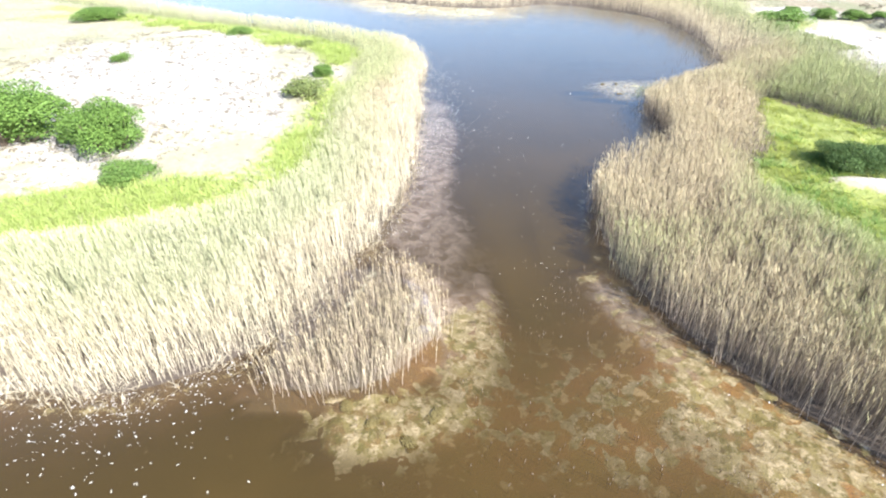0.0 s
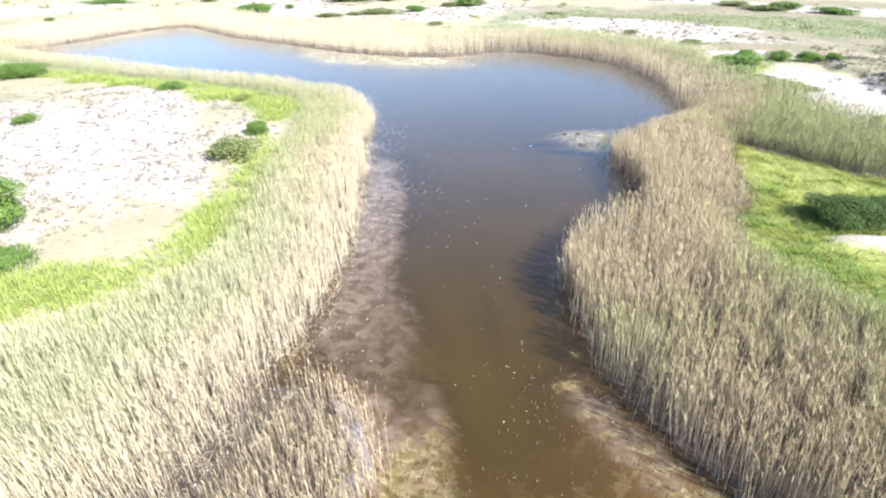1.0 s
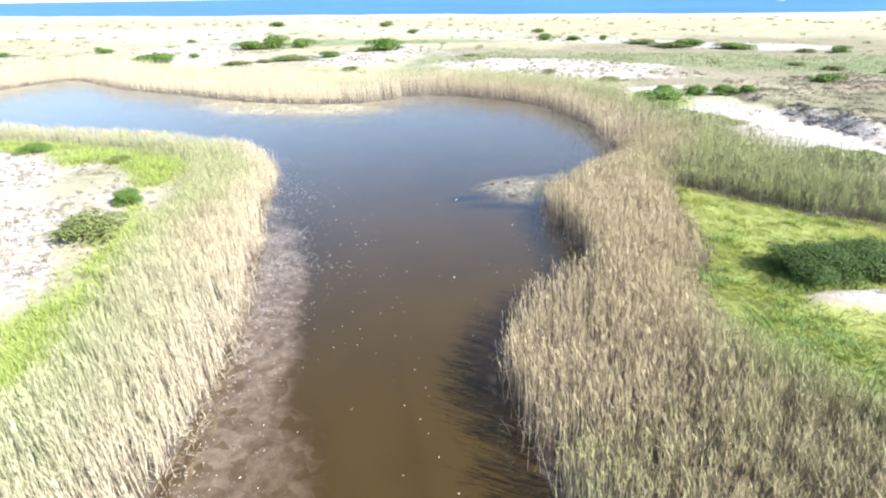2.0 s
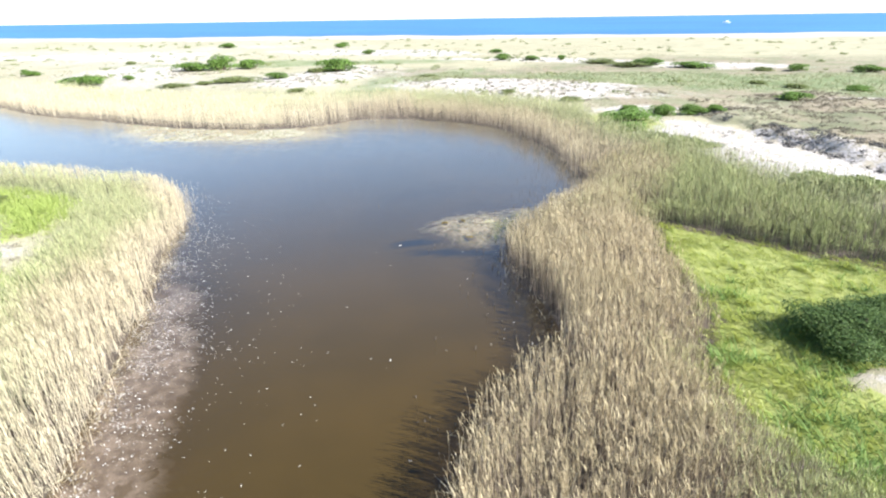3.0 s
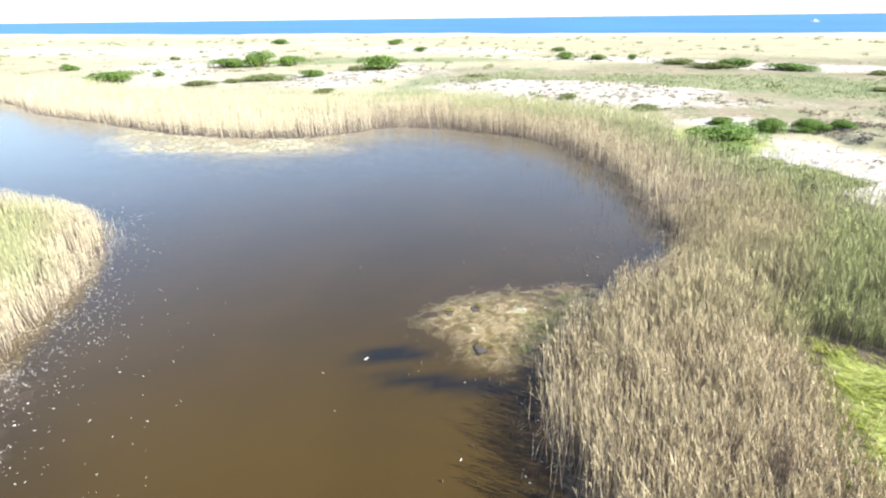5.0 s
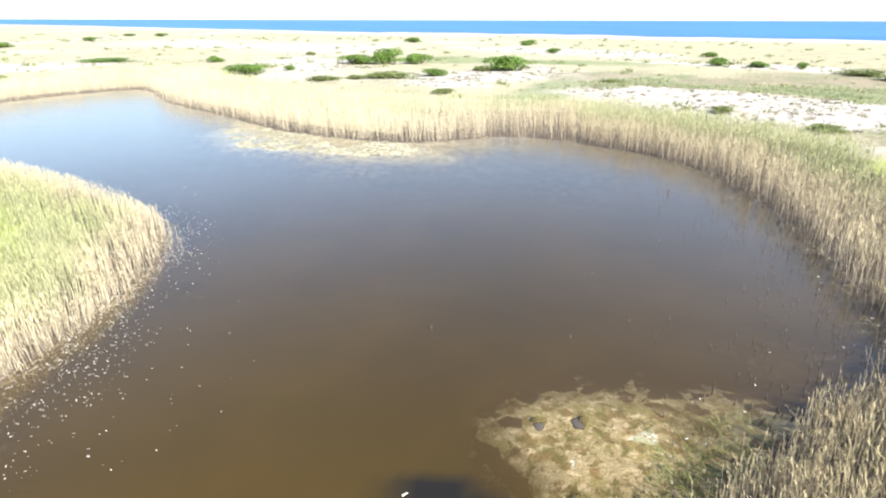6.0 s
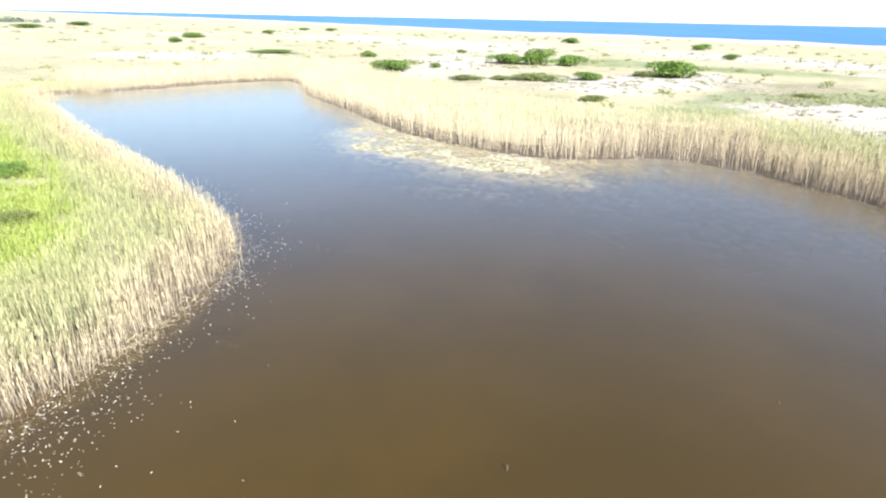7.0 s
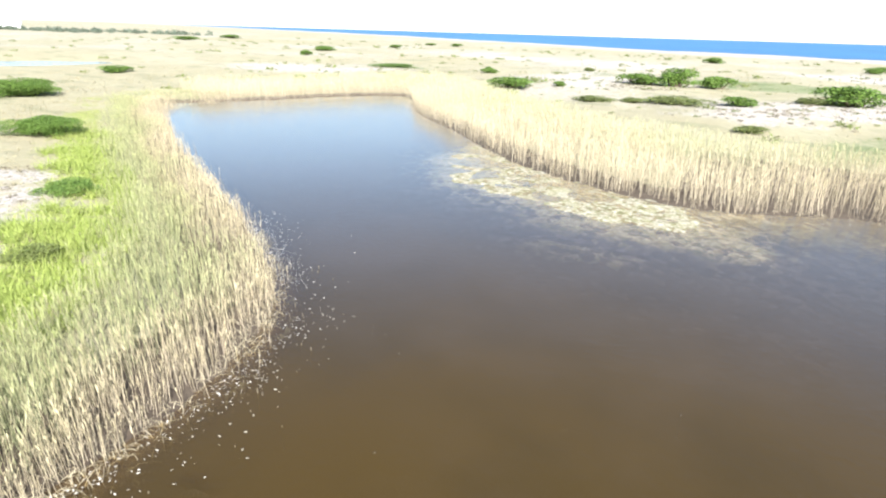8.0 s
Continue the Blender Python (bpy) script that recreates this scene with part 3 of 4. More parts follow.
x, y = scatter(rng, (-40, 12, 0.5, 62), 66, west_chance)
reed_bed(x, y, rng, (1.58 - 0.2 * step(45, 58, y) + 0.25 * lumps(x, y, 5, 2, 36)) * inner_low(x, y), np.clip(0.40 + (0.18 + 0.1 * step(38, 54, y)) * (-inside(x, y, POND) - 2.5 + 1.0 * step(38, 54, y)) + 0.65 * lumps(x, y, 4, 3, 37), 0, 1),
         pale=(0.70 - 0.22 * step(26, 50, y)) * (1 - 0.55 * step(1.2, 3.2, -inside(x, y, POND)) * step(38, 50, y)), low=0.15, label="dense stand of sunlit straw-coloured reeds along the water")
x, y = scatter(rng, (-72, 62, -0.5, 112), 31, west_chance)
reed_bed(x, y, rng, (1.5 + 0.2 * lumps(x, y, 5, 2, 36)) * inner_low(x, y), np.clip(0.45 + 0.26 * (-inside(x, y, POND) - 1.6) + 0.7 * lumps(x, y, 4, 3, 37), 0, 1), 1.05,
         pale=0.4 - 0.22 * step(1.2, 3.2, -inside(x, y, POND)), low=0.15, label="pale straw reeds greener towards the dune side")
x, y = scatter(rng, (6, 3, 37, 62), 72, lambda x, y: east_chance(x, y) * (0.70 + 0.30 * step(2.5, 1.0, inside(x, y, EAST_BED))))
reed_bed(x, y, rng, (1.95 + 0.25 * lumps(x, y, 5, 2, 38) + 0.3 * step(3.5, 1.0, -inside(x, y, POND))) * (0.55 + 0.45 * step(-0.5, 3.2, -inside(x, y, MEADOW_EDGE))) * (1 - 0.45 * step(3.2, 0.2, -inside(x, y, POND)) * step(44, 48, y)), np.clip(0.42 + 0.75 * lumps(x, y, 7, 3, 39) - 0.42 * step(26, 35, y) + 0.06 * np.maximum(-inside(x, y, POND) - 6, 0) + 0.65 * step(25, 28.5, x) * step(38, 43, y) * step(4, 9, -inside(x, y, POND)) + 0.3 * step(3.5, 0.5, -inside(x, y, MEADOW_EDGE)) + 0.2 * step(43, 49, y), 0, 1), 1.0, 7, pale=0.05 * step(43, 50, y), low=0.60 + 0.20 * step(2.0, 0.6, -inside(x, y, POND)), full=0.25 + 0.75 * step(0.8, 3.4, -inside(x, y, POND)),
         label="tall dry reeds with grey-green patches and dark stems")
x, y = scatter(rng, (24, 30, 50, 112), 21, lambda x, y: east_chance(x, y) * ((x > 37) | (y > 62)))
reed_bed(x, y, rng, 1.9 + 0.25 * lumps(x, y, 5, 2, 38), np.clip(0.55 + 0.17 * (-inside(x, y, POND) - 4.5) + 0.4 * lumps(x, y, 6, 3, 39), 0, 1), 1.4, 4, pale=0.25,
         label="reeds browner at the water and green inland")
x, y = scatter(rng, (-70, 92, 24, 152), 14.5, east_chance)
reed_bed(x, y, rng, 2.0 + 0.25 * lumps(x, y, 6, 2, 38), np.clip(0.32 + 0.07 * (-inside(x, y, POND) - 5) + 0.4 * lumps(x, y, 9, 3, 39), 0, 1), 1.35, 4, pale=0.7 - 0.48 * step(6, 25, x),
         label="band of pale golden reeds on the far bank")
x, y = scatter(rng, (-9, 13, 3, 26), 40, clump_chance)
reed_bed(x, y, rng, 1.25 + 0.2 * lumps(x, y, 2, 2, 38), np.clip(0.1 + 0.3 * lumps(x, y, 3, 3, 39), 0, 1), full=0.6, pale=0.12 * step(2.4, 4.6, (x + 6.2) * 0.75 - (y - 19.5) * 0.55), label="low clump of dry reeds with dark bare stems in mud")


# ---- shrubs ----
def part(name, mesh, parent, label=""):
    ob = new(name, mesh)
    ob.parent = parent
    return tagged(ob, label) if label else ob


def leaf_cloud(rng, lobes, count, size, material, name="foliage"):
    """Many small folded leaves over rounded lobes (x, y, z, radius)."""
    lobes = np.array(lobes)
    pick = rng.choice(len(lobes), count, p=lobes[:, 3] ** 2 / (lobes[:, 3] ** 2).sum())
    way = rng.normal(size=(count, 3))
    way[:, 2] = np.abs(way[:, 2]) * np.where(rng.rand(count) < 0.85, 1, -0.5)
    way /= np.linalg.norm(way, axis=1)[:, None]
    at = lobes[pick, :3] + way * (lobes[pick, 3] * (1 - 0.45 * rng.rand(count) ** 2.2))[:, None]
    at[:, 2] = np.maximum(at[:, 2], 0.02)
    out = way + 0.7 * rng.normal(size=(count, 3))
    out /= np.linalg.norm(out, axis=1)[:, None]
    side = np.cross(out, rng.normal(size=(count, 3)))
    side /= np.linalg.norm(side, axis=1)[:, None] + 1e-9
    length = size * rng.uniform(0.6, 1.4, count)
    points = strips(at, np.cross(side, out) + out * 0.3, 0 * out, length, length * 0.75, side, 2, 0.35)
    return raw_mesh(name, points, blade_faces(count, 2), material)


def branch_mesh(rng, lobes):
    bm = bmesh.new()
    for x, y, z, r in lobes:
        foot, top = Vector((x * 0.35, y * 0.35, -0.06)), Vector((x, y, z + r * 0.3))
        turn = (top - foot).to_track_quat("Z", "Y").to_matrix().to_4x4()
        m = Matrix.Translation((foot + top) / 2) @ turn
        bmesh.ops.create_cone(bm, segments=5, radius1=0.03, radius2=0.008, depth=(top - foot).length, matrix=m)
    mesh = bpy.data.meshes.new("trunk")
    bm.to_mesh(mesh)
    bm.free()
    mesh.materials.append(BARK)
    return mesh


def shrub(rng, count, size, material, spread_out, label):
    """A shrub one metre wide and one high, to be scaled where it stands."""
    base = new("shrub")
    lobes = [(0, 0, 0.42, 0.34)]
    for k in range(spread_out):
        a, r = rng.uniform(0, 6.283), rng.uniform(0.12, 0.42)
        lobes.append((r * math.cos(a), r * math.sin(a), rng.uniform(0.12, 0.70 - 0.6 * r), rng.uniform(0.11, 0.26)))
    part("trunk", branch_mesh(rng, lobes), base)
    part("foliage", leaf_cloud(rng, lobes, count, size, material), base)
    return tagged(base, label, "shrub", "dune shrubs")


rng = np.random.RandomState(5)
kinds = {
    "near": [shrub(rng, 24000, 0.021, SHRUB_DARK, 26, "rounded dense dark green shrub on the sand") for _ in range(3)],
    "dark": [shrub(rng, 24000, 0.019, SHRUB_DEEP, 26, "broad dark green shrub standing in the meadow") for _ in range(3)],
    "far": [shrub(rng, 2600, 0.052, SHRUB_DARK, 16, "dark green dune shrub seen far off") for _ in range(3)],
    "bright": [shrub(rng, 6000, 0.036, WILLOW, 20, "bright green leafy bush among the reeds") for _ in range(3)],
    "low": [shrub(rng, 2500, 0.05, SHRUB_OLIVE, 18, "low olive-green shrub on pale dune sand") for _ in range(3)],
}
SHRUBS = [
    ("near", -29.2, 36.6, 9.5, 4.1), ("near", -22.0, 36.2, 6.4, 3.2), ("bright", -30.7, 56.2, 2.2, 0.8), ("bright", -19.0, 31.7, 3.8, 0.8),
    ("low", -11.3, 47.2, 4.0, 1.5), ("near", -10.8, 53.2, 2.3, 1.3), ("dark", 26.1, 34.0, 4.4, 1.7), ("dark", 29.4, 34.2, 4.6, 1.5), ("near", -76.5, 92.0, 9.5, 2.6), ("near", -45.6, 80.2, 6.0, 1.8),
    ("far", -110, 124, 8, 1.4), ("low", 42.6, 65.5, 5.5, 1.0), ("low", 42.2, 70, 4.5, 0.9), ("low", 43.4, 51.5, 4.5, 1.0), ("low", 45.0, 49, 5, 1.1), ("low", -15.0, 65.4, 2.6, 0.6), ("bright", -24.0, 71.2, 3.4, 0.9),
    ("far", -33.5, 151, 10, 1.9), ("far", -15, 174, 9, 2.2), ("far", -9, 175, 8, 3.4), ("far", -2, 178, 8, 2.3), ("low", -36, 206, 3.5, 1.2), ("far", -15, 283, 8, 2.0),
    ("far", 19, 161, 11, 2.8), ("low", 14, 160, 6, 1.2), ("low", -4, 146.5, 11, 1.2), ("far", 4.8, 149, 6, 1.3), ("low", -14.5, 141.5, 7, 0.9), ("low", -9.2, 143.5, 4, 0.8),
    ("far", -26, 157.5, 2.6, 1.0), ("far", 66.5, 176, 5, 1.8), ("far", 73.5, 172, 5, 1.3), ("far", 81.5, 169.5, 3, 1.3), ("low", 86, 156, 9, 1.3), ("far", 93, 146, 8, 1.8),
    ("low", 88, 145, 10, 1.3), ("far", 99, 136.5, 10, 1.4), ("far", 112, 120, 5, 1.5), ("far", 75.7, 85, 4.8, 1.2), ("low", 107, 124, 5, 1.0), ("low", 41, 107.5, 3.2, 0.8),
    ("bright", 45.0, 78.4, 7.5, 1.9), ("bright", 42.5, 74.5, 3.5, 1.2), ("near", 58.8, 80.6, 2.6, 1.1), ("near", 50.8, 87.5, 2.6, 1.0), ("near", 52.5, 82.5, 4.0, 1.6), ("near", 56, 81.5, 3.6, 1.5), ("low", 43.4, 64.6, 4.0, 0.7),
    ("far", 34.8, 220, 4.5, 1.5), ("far", 30, 265, 5.5, 1.8), ("far", -52.5, 181.4, 5, 1.2), ("far", 94.6, 91.2, 4.5, 1.0), ("far", 118, 109, 6.5, 1.4), ("low", 88, 96.6, 4.5, 0.9),
    ("low", 87.6, 104.6, 3.5, 0.8), ("bright", -79, 178, 14, 0.9), ("far", -73.7, 139.6, 3, 0.8), ("far", -155, 235, 10, 1.8), ("far", -132, 201, 4.5, 1.8), ("far", -153, 281, 7, 1.6),
    ("far", -56.5, 189, 2.5, 1.0), ("far", 32.5, 278, 6, 1.8), ("low", 8.1, 123, 4, 0.8), ("low", 47.2, 97.4, 4, 0.8), ("far", 77.5, 210, 5, 1.3), ("far", -165, 360, 9, 1.6),
    ("far", -182, 358, 8, 1.4), ("far", -297, 305, 14, 2.0), ("far", -259, 247, 16, 1.8), ("low", 35.7, 140.3, 5, 0.7),
]
for i, (kind, x, y, wide, tall) in enumerate(SHRUBS):
    z = float(ground_height(np.array([x]), np.array([y]))[0]) - 0.05
    model = kinds[kind][i % 3]
    copy_thing(model, pose(x, y, z, 0, 0, 137.0 * i) @ Matrix.Diagonal((wide, wide * (0.8 + 0.05 * (i % 5)), tall * (1.35 if kind == "far" else 1.15), 1.0)))
for models in kinds.values():
    for model in models:
        for ob in (*model.children_recursive, model):
            bpy.data.objects.remove(ob)


# ---- grass, scrub and floating litter ----
def tufts(name, x, y, rng, blades, length, width, lean, material, label, category="grass", flow=0.0, ribs=2):
    """Tufts of bent blades in one mesh."""
    n = len(x) * blades
    z = ground_height(x, y)
    root = np.repeat(np.stack([x, y, z - 0.03], -1), blades, 0)
    size = np.repeat(length * rng.uniform(0.6, 1.3, len(x)), blades)
    a = rng.uniform(0, 6.283, n) * (1 - flow) + flow * (3.0 + 2.2 * np.repeat(lumps(x, y, 3.0, 2, 51), blades))
    root[:, :2] += np.stack([np.cos(a), np.sin(a)], -1) * (size * 0.12 * rng.rand(n))[:, None]
    out = np.stack([np.cos(a) * lean, np.sin(a) * lean, np.ones(n)], -1) + rng.normal(0, 0.15, (n, 3))
    out /= np.linalg.norm(out, axis=1)[:, None]
    side = np.stack([-np.sin(a), np.cos(a), np.zeros(n)], -1)
    sag = np.stack([np.cos(a) * 0.3, np.sin(a) * 0.3, rng.uniform(-0.7, -0.2, n)], -1)
    points = strips(root, out, sag, size * rng.uniform(0.7, 1.2, n), width * rng.uniform(0.7, 1.3, n), side, ribs, 0.2)
    return tagged(new(name, raw_mesh(name, points, blade_faces(n, ribs), material)), label, category, kind="stuff")


def free_land(x, y):
    return (-inside(x, y, POND) > 2) * (inside(x, y, WEST_BED) < 0.3) * (inside(x, y, EAST_BED) < 0.3) * (coast(x, y) > 90)


rng = np.random.RandomState(77)
x, y = scatter(rng, (19, 18, 41, 49), 48, lambda x, y: step(-0.6, 0.8, inside(x, y, MEADOW_EDGE) + 0.5 * lumps(x, y, 1.5, 2, 52)) * (0.6 + 0.4 * step(-0.5, 0.1, lumps(x, y, 1.3, 2, 8))) * (1 - step(0.3, 0.55, oval(x, y, *SANDS[5]))))
tufts("meadow_grass", x, y, rng, 5, 0.36, 0.03, 0.7, GRASS, "lush yellow-green grass lying in bent swathes", flow=0.5, ribs=2)
x, y = scatter(rng, (19, 22, 38, 46), 20, lambda x, y: step(0.1, 0.9, inside(x, y, MEADOW_EDGE)) * step(-0.15, 0.5, lumps(x, y, 2.0, 3, 62) - 0.05 * (y - 34)) * (1 - step(0.4, 0.6, oval(x, y, *SANDS[5]))))
tufts("sedge", x, y, rng, 6, 0.55, 0.04, 0.45, WILLOW, "darker green sedge standing in the meadow")
x, y = scatter(rng, (-44, 20, -7, 84), 22, lambda x, y: step(0.35, 0.95, np.maximum(west_green(x, y), patches(x, y, GREENS, 0.5, 5, 13))) * (inside(x, y, WEST_BED) < 2.2) * (-inside(x, y, POND) > 2))
tufts("bank_grass", x, y, rng, 10, 0.75, 0.032, 0.3, GRASS_BRIGHT, "bright green grass between the reeds and the sand")
x, y = scatter(rng, (-75, 22, -8, 95), 6.0, lambda x, y: free_land(x, y) * (0.2 + 0.8 * step(-0.15, 0.4, lumps(x, y, 6, 3, 53))))
tufts("dune_grass", x, y, rng, 5, 0.38, 0.034, 0.5, STRAW, "thin dry grass tufts on pale dune sand")
x, y = scatter(rng, (-120, 40, 130, 240), 0.5, lambda x, y: free_land(x, y) * ((y > 95) | (x > 30)) * (0.15 + 0.85 * step(-0.2, 0.4, lumps(x, y, 12, 3, 54))))
tufts("dune_grass", x, y, rng, 5, 0.5, 0.085, 0.6, STRAW, "dry yellow dune grass between the sand patches")
x, y = scatter(rng, (30, 60, 130, 150), 1.6, lambda x, y: free_land(x, y) * step(0.3, 0.7, patches(x, y, SWALES, 0.4, 9, 16)))
tufts("swale_grass", x, y, rng, 8, 0.5, 0.08, 0.4, SWALE_BLADE, "soft green grass in the hollow behind the dunes")


def scrub(x, y, rng, size, leaves, material, label):
    """Small ragged clumps of twiggy leaves, all in one mesh."""
    n = len(x) * leaves
    z = ground_height(x, y)
    wide = np.repeat(size * rng.uniform(0.5, 1.5, len(x)), leaves)
    way = rng.normal(size=(n, 3)) * np.array([1, 1, 0.6])
    way[:, 2] = np.abs(way[:, 2])
    way /= np.linalg.norm(way, axis=1)[:, None]
    at = np.repeat(np.stack([x, y, z], -1), leaves, 0) + way * (wide * 0.5 * rng.rand(n) ** 0.4)[:, None] * np.array([1, 1, 0.55])
    side = np.cross(way, rng.normal(size=(n, 3)))
    side /= np.linalg.norm(side, axis=1)[:, None] + 1e-9
    length = wide * rng.uniform(0.6, 1.3, n) / math.sqrt(leaves)
    points = strips(at, np.cross(side, way) + 0.4 * way, 0 * way, length, length * 0.6, side, 2, 0.3)
    return tagged(new("dune_scrub", raw_mesh("dune_scrub", points, blade_faces(n, 2), material)), label, "scrub", kind="stuff")


def on_sand(x, y):
    return free_land(x, y) * step(0.25, 0.6, patches(x, y, SANDS, 0.45, 7, 11))


x, y = scatter(rng, (-70, 26, 70, 110), 0.9, lambda x, y: on_sand(x, y) * (0.1 + 0.9 * step(-0.2, 0.4, lumps(x, y, 5, 3, 55))))
x2, y2 = scatter(rng, (-50, 28, -8, 80), 3.4, lambda x, y: on_sand(x, y) * (0.1 + 0.9 * step(-0.2, 0.5, lumps(x, y, 2.5, 3, 59))))
x, y = np.append(x, x2), np.append(y, y2)
scrub(x, y, rng, 0.36, 18, SCRUB, "small grey-brown twiggy scrub dotted over white sand")
x, y = scatter(rng, (-110, 95, 130, 240), 0.10, lambda x, y: free_land(x, y) * (0.15 + on_sand(x, y)) * (0.1 + 0.9 * step(-0.2, 0.4, lumps(x, y, 7, 3, 56))))
scrub(x, y, rng, 0.9, 40, SHRUB_OLIVE, "olive scrub specks on far dunes")
x, y = scatter(rng, (48, 42, 88, 92), 2.3, lambda x, y: free_land(x, y) * (0.15 + 0.85 * step(-0.3, 0.3, lumps(x, y, 3, 3, 57))) * step(0.0, 1.2, scarp(x, y)))
scrub(x, y, rng, 0.6, 18, SCRUB, "low brown heath covering the dune top")
# dark scrub added on the scarp to stand in for its shaded patches
x, y = scatter(rng, (46, 42, 66, 84), 3.2, lambda x, y: free_land(x, y) * step(-1.5, 0.5, scarp(x, y)) * step(7, 2, scarp(x, y)) * step(-0.15, 0.35, lumps(x, y, 2.6, 3, 64)))
scrub(x, y, rng, 0.75, 26, SCRUB_SHADED, "scrub along the sand scarp, coloured dark grey for shade")
x, y = scatter(rng, (40, 45, 58, 92), 1.6, lambda x, y: free_land(x, y) * step(3.2, 0.4, -inside(x, y, EAST_BED)) * step(0.0, 0.5, lumps(x, y, 3.5, 3, 63)))
scrub(x, y, rng, 0.8, 40, SHRUB_OLIVE, "dark olive scrub between the reeds and white sand")
x, y = scatter(rng, (-20, 95, 75, 180), 0.8, lambda x, y: on_sand(x, y) * (0.05 + 0.95 * step(-0.1, 0.3, lumps(x, y, 3, 3, 58))))
scrub(x, y, rng, 0.6, 24, SCRUB, "brown scrub speckling the far sand patches")
x, y = scatter(rng, (-300, 100, 330, 400), 0.0024, lambda x, y: free_land(x, y))
scrub(x, y, rng, 2.2, 36, SHRUB_OLIVE, "scattered olive scrub out to the beach")


def litter(x, y, rng, size, material, label):
    n = len(x)
    a = rng.uniform(0, 6.283, n)
    out = np.stack([np.cos(a), np.sin(a), rng.uniform(0.0, 0.5, n)], -1)
    side = np.stack([-np.sin(a), np.cos(a), rng.normal(0, 0.2, n)], -1)
    length = size * rng.uniform(0.5, 1.6, n)
    start = np.stack([x, y, np.maximum(ground_height(x, y), 0.0) + 0.006], -1)
    points = strips(start, out, np.array([0, 0, -0.1]) + 0 * out, length, length * rng.uniform(0.25, 0.6, n), side, 3, 0.3)
    return tagged(new("floating_litter", raw_mesh("floating_litter", points, blade_faces(n, 3), material)), label, "litter", kind="stuff")


def near_west(x, y):
    d = inside(x, y, POND)
    return (d > 0.1) * np.exp(-np.maximum(d - 0.9, 0) / (0.75 + 0.9 * step(28, 42, y) - 1.0 * step(52, 62, y))) * (0.25 + 0.75 * step(-0.2, 0.3, lumps(x, y, 2.5, 2, 61)))


x, y = scatter(rng, (-20, 9, 6, 78), 92, lambda x, y: near_west(x, y) * (0.6 + 0.4 * step(28, 40, y)) * (1 - 0.45 * step(48, 60, y)))
litter(x, y, rng, 0.052, LITTER, "pale dead reed leaves floating along the bank")
x, y = scatter(rng, (-16, 6, 2, 16), 3.0, lambda x, y: (inside(x, y, POND) > 0.5) * step(-4.5, -8, x + 0.6 * (y - 12)) * step(7, 12, y))
litter(x, y, rng, 0.075, LITTER, "pale reed leaves drifting on dark water")
x, y = scatter(rng, (6, 10, 33, 95), 3.5, lambda x, y: near_west(x, y) * (0.35 + 0.65 * step(28, 33, y) * step(46, 40, y)))
litter(x, y, rng, 0.07, LITTER, "scattered reed fragments at the water's edge")


def stubs(x, y, rng, height, material, label, thick=1.0):
    """Broken reed stumps: three-sided stems standing out of the shallows."""
    n = len(x)
    z = ground_height(x, y) - 0.05
    foot = np.stack([x, y, z], -1)
    top = foot + np.stack([rng.normal(0, 0.05, n), rng.normal(0, 0.05, n), np.maximum(-z, 0) + height * rng.uniform(0.3, 1.6, n)], -1)
    ring = []
    for p, r in ((foot, 0.016 * thick), (top, 0.011 * thick)):
        for k in range(3):
            ring.append(p + np.array([math.cos(2.094 * k) * r, math.sin(2.094 * k) * r, 0.0]))
    base = np.arange(n)[:, None] * 6
    quads = np.stack([np.stack([base[:, 0] + k, base[:, 0] + (k + 1) % 3, base[:, 0] + 3 + (k + 1) % 3, base[:, 0] + 3 + k], -1) for k in range(3)], 1).reshape(-1, 4)
    mesh = raw_mesh("reed_stubble", np.stack(ring, 1).reshape(-1, 3), quads, material)
    return tagged(new("reed_stubble", mesh), label, "reed stubble", kind="stuff")


# dark tufts added here in place of the reeds' shadow and some weed
x, y = scatter(rng, (17, 49, 25, 58), 30, lambda x, y: step(0.35, 0.7, np.maximum(oval(x, y, 20.0, 52.6, 2.6, 1.0, 38), oval(x, y, 18.4, 50.4, 1.3, 0.7, 50))) * (0.3 + 0.7 * step(-0.3, 0.3, lumps(x, y, 0.9, 2, 84))))
tufts("sedge", x, y, rng, 5, 0.42, 0.026, 0.5, SHRUB_OLIVE, "dark olive sedge standing in for reed shade and weed by the mat")


def at_edge(x, y):
    """A narrow strip on both sides of the waterline, in clumps."""
    d = inside(x, y, POND)
    return (d > -0.9) * (d < 0.9) * np.exp(-np.abs(d) / 0.4) * (0.2 + 0.8 * step(-0.3, 0.4, lumps(x, y, 1.4, 2, 83)))


x, y = scatter(rng, (-24, 13, 1, 80), 26, at_edge)
tufts("fallen_reeds", x, y, rng, 3, 0.5, 0.024, 0.9, STRAW_PALE, "broken straw-coloured reeds fallen over at the waterline", "reeds", ribs=3)
x, y = scatter(rng, (6, 16, 33, 100), 9, at_edge)
tufts("fallen_reeds", x, y, rng, 2, 0.55, 0.022, 0.9, STRAW_PALE, "bent dry reeds leaning out over the water", "reeds", ribs=3)
x, y = scatter(rng, (-3, 7, 14, 24), 4, lambda x, y: (inside(x, y, POND) > 0.2) * (0.15 + 0.85 * step(-0.1, 0.4, lumps(x, y, 2.5, 3, 81))))
stubs(x, y, rng, 0.10, BARK, "short dark broken reed stumps in orange shallows")
x, y = scatter(rng, (9, 30, 33, 80), 9, lambda x, y: (inside(x, y, POND) > 0.1) * np.exp(-inside(x, y, POND) / (0.9 + 0.9 * step(50, 60, y))))
stubs(x, y, rng, 0.13, DARK_STEM, "dark reed stumps in the water beside the reeds", 1.7)
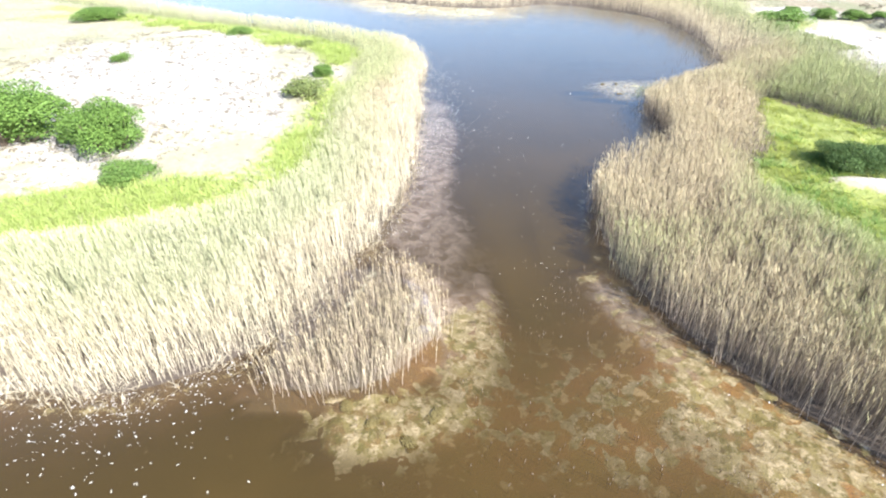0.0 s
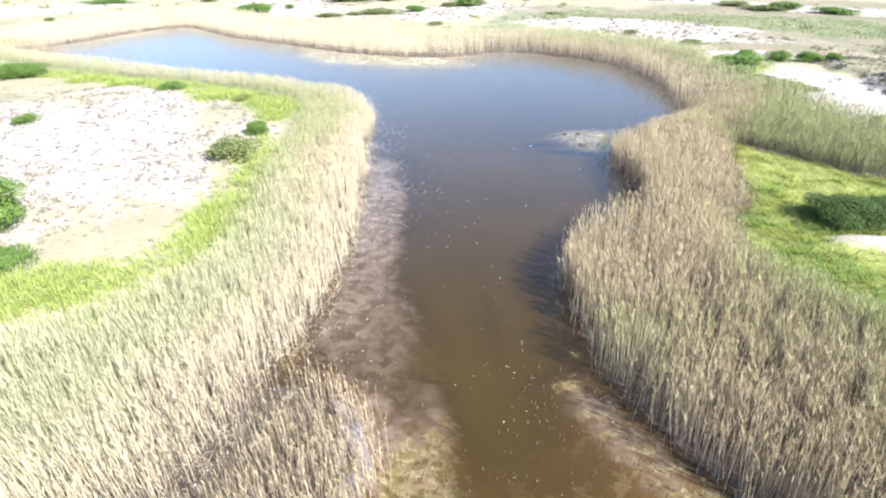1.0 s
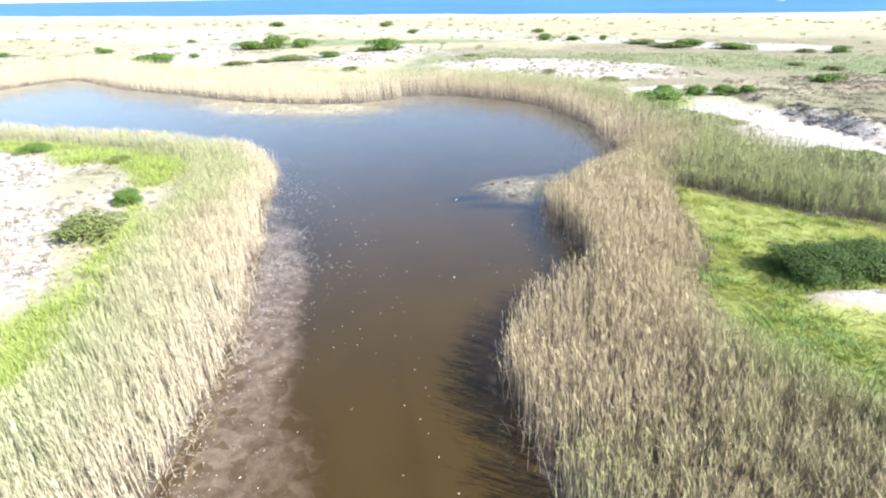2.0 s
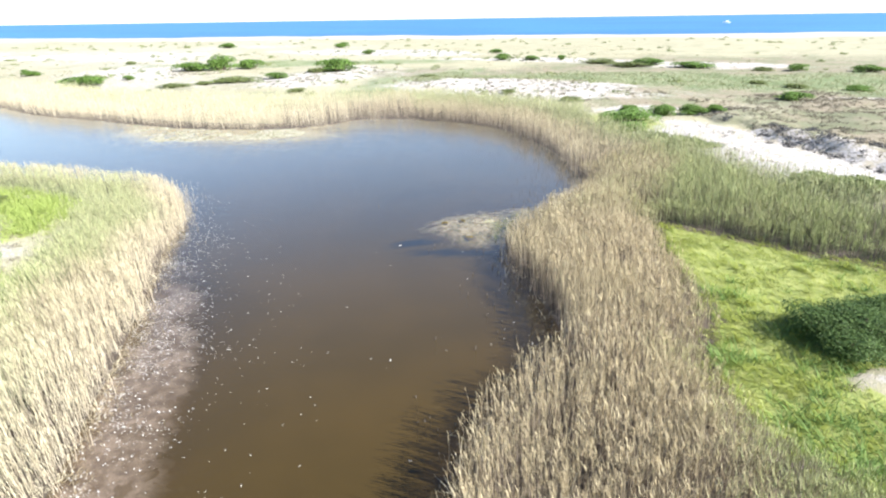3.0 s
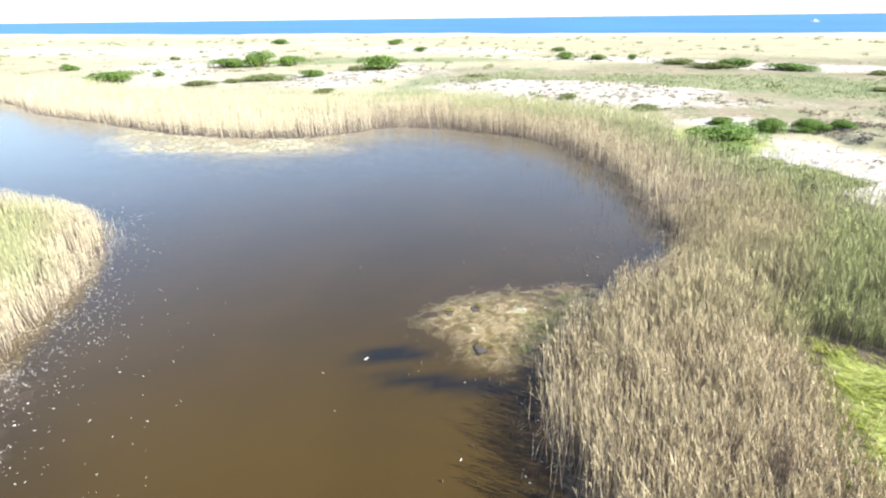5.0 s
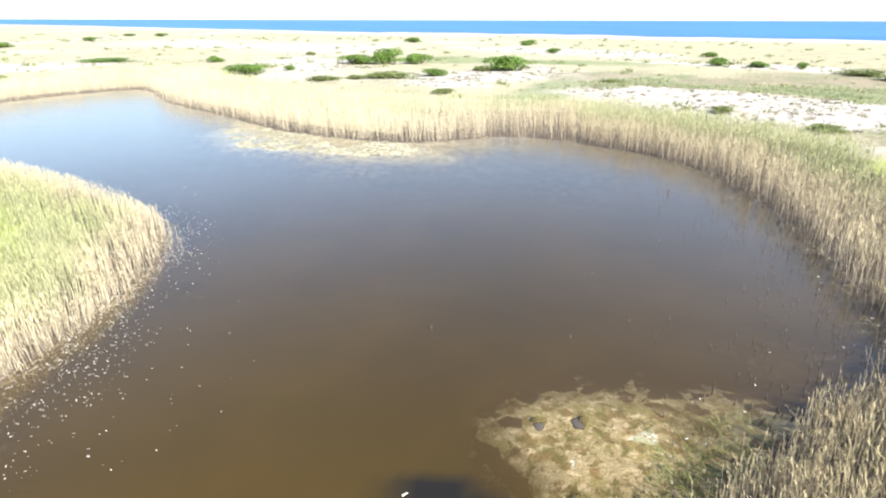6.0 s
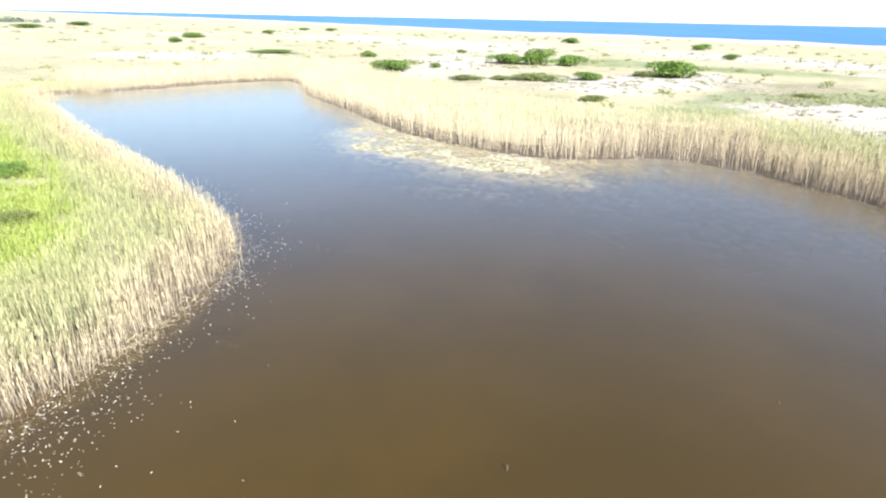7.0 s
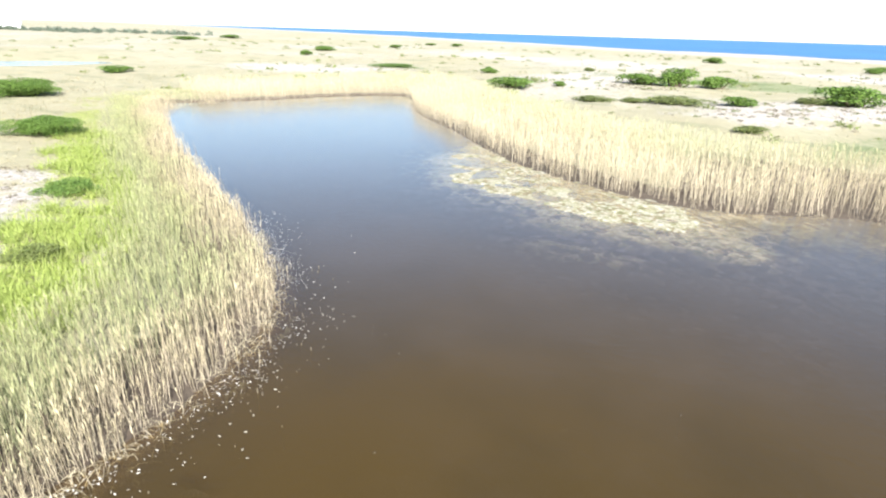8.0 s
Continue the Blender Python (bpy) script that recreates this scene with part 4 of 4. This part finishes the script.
x, y = scatter(rng, (-7, 18, 3, 74), 11, lambda x, y: (inside(x, y, POND) > 0.0) * np.exp(-inside(x, y, POND) / 0.55))
stubs(x, y, rng, 0.12, SCRUB, "pale reed stumps along the muddy edge")

# dark weed cushions on the mats; the first three stand in for pits
cushion = shrub(np.random.RandomState(3), 1400, 0.06, BARK_WEED, 5, "small dark round spot on the pale mat, built of weed leaves")
for i, (x, y, wide) in enumerate([(15.3, 53.6, 0.5), (16.6, 53.7, 0.5), (16.1, 50.7, 0.8), (0.1, 14.3, 0.9), (-0.8, 13.2, 0.8), (-2.1, 14.0, 0.7), (-3.1, 14.7, 0.8), (-1.5, 15.0, 0.6)]):
    z = float(ground_height(np.array([x]), np.array([y]))[0])
    ob = tagged(copy_thing(cushion, pose(x, y, z - 0.01, 0, 0, 77 * i) @ Matrix.Diagonal((wide, wide * 0.8, 0.16, 1.0))), category="water weed", group="weed cushions")
    ob.name = "weed_cushion"
for ob in (*cushion.children_recursive, cushion):
    bpy.data.objects.remove(ob)


# a pale floating speck of unknown kind beside the mat, modelled as a wood chip
bm = bmesh.new()
bmesh.ops.create_cone(bm, cap_ends=True, segments=7, radius1=0.03, radius2=0.018, depth=0.16, matrix=Matrix.Rotation(radians(90), 4, "Y"))
for v in bm.verts:
    v.co.z = v.co.z * 0.6 + 0.2 * v.co.x + 0.01 * math.sin(9 * v.co.y)
bmesh.ops.bevel(bm, geom=bm.edges[:], offset=0.004, segments=1, affect="EDGES")
mesh = bpy.data.meshes.new("driftwood")
bm.to_mesh(mesh)
bm.free()
mesh.materials.append(plain_material("bleached_wood", (0.60, 0.57, 0.50), (0.42, 0.39, 0.33), 0.8, 30.0))
driftwood = tagged(new("driftwood", mesh), "small pale floating speck on brown water, shaped as a wood chip", "driftwood")
driftwood.matrix_world = pose(11.7, 50.6, 0.01, 0, 0, 35)


# ---- far things ----
far_x, far_y = np.linspace(-215, -90, 60), np.linspace(40, 180, 60)
FX, FY = np.meshgrid(far_x, far_y)
lagoon = sheet("lagoon_water", far_x, far_y, 0.04, WATER, keep=oval(FX, FY, -156, 106, 32, 9, 68) > 0.36, depth=np.full(FX.shape, 2.0), channel_tint=np.zeros(FX.shape))
tagged(lagoon, "narrow strip of pale water beyond the dunes", "water", kind="structure")

x, y = np.random.RandomState(9).uniform(-1, 1, (2, 200))
x, y = -505 + 45 * x + 75 * y, 305 + 60 * y
rng = np.random.RandomState(12)
lobes = [(a, b, rng.uniform(0.2, 1.8), rng.uniform(1.6, 3.2)) for a, b in zip(x, y)]
woods = new("far_woods", leaf_cloud(rng, lobes, 14000, 1.0, HAZY_LEAF, "far_woods"))
tagged(woods, "wood along the far horizon, its green greyed for haze", "woods", kind="stuff")


def box_mesh(name, size, material, bevel=0.05):
    bm = bmesh.new()
    bmesh.ops.create_cube(bm, size=1.0, matrix=Matrix.Diagonal((*size, 1.0)))
    bmesh.ops.bevel(bm, geom=bm.edges[:], offset=bevel, segments=1, affect="EDGES")
    mesh = bpy.data.meshes.new(name)
    bm.to_mesh(mesh)
    bm.free()
    mesh.materials.append(material)
    return mesh


def hull_mesh(length, beam, high, material):
    """An open boat's hull: pointed bow, flat stern."""
    bm = bmesh.new()
    rows = []
    for f, w, rise in ((-0.5, 0.8, 0.0), (-0.1, 1.0, 0.0), (0.25, 0.75, 0.1), (0.5, 0.04, 0.35)):
        rows.append([bm.verts.new((f * length, s * w * beam / 2 * k, z + rise * high)) for s, k, z in ((-1, 1, high), (-1, 0.6, 0.0), (1, 0.6, 0.0), (1, 1, high))])
    for a, b in zip(rows, rows[1:]):
        for k in range(4):
            bm.faces.new((a[k], a[(k + 1) % 4], b[(k + 1) % 4], b[k]))
    bm.faces.new(rows[0])
    bm.faces.new(rows[-1][::-1])
    bmesh.ops.recalc_face_normals(bm, faces=bm.faces[:])
    mesh = bpy.data.meshes.new("hull")
    bm.to_mesh(mesh)
    bm.free()
    mesh.materials.append(material)
    return mesh


PAINT = plain_material("white_paint", (0.80, 0.80, 0.79), (0.74, 0.74, 0.72), 0.4, 3.0)
DARK_GLASS = plain_material("dark_glass", (0.03, 0.04, 0.05), (0.05, 0.06, 0.07), 0.1)
ROOF = plain_material("roof_sheet", (0.62, 0.63, 0.64), (0.54, 0.55, 0.56), 0.5, 2.0)
boat = tagged(new("motor_boat"), "small white motor boat out on the blue sea", "boat")
boat.matrix_world = pose(628, 742, -0.3, 0, 0, 165)
part("hull", hull_mesh(11, 3.4, 1.6, PAINT), boat)
part("cabin", box_mesh("cabin", (3.6, 2.4, 1.7), PAINT), boat).location = (-0.6, 0, 2.3)
part("windscreen", box_mesh("windscreen", (0.1, 2.1, 0.7), DARK_GLASS, 0.02), boat).location = (1.25, 0, 2.6)

house = tagged(new("house"), "long low white house under a grey roof", "house")
house.matrix_world = pose(-560, 292, float(ground_height(np.array([-560.0]), np.array([292.0]))[0]) - 0.1, 0, 0, 60)
part("wall", box_mesh("wall", (20, 7, 3.4), PAINT), house).location = (0, 0, 1.7)
bm = bmesh.new()
ridge = [bm.verts.new(p) for p in ((-10.6, -4, 3.35), (-10.6, 4, 3.35), (-10.6, 0, 5.4), (10.6, -4, 3.35), (10.6, 4, 3.35), (10.6, 0, 5.4))]
for f in ((0, 1, 2), (5, 4, 3), (0, 2, 5, 3), (2, 1, 4, 5), (1, 0, 3, 4)):
    bm.faces.new([ridge[k] for k in f])
roof = bpy.data.meshes.new("roof")
bm.to_mesh(roof)
bm.free()
roof.materials.append(ROOF)
part("roof", roof, house)
for k in range(4):
    part("window", box_mesh("window", (1.4, 0.1, 1.2), DARK_GLASS, 0.02), house).location = (-7.5 + 5 * k, -3.53, 1.8)


def weed_cushion(x, y, wide, deep):
    """A low dark dome that just breaks the surface, added in place of a pit in the mat."""
    bm = bmesh.new()
    bmesh.ops.create_icosphere(bm, subdivisions=3, radius=1.0)
    for v in bm.verts:
        ruffle = 1 + 0.12 * math.sin(5 * v.co.x + 3 * x) + 0.10 * math.sin(6 * v.co.y + 2 * y)
        v.co = Vector((v.co.x * wide * ruffle, v.co.y * deep * ruffle, v.co.z * 0.04))
    mesh = bpy.data.meshes.new("weed_cushion")
    bm.to_mesh(mesh)
    bm.free()
    mesh.materials.append(DARK_STEM)
    ob = tagged(new("weed_cushion", mesh), "low dark dome standing in for a pit in the pale mat", "water weed", "weed cushions")
    ob.matrix_world = pose(x, y, -0.02)


for x, y, wide, deep in ((15.26, 53.4, 0.17, 0.22), (16.44, 53.6, 0.19, 0.27), (15.98, 50.55, 0.25, 0.35)):
    weed_cushion(x, y, wide, deep)
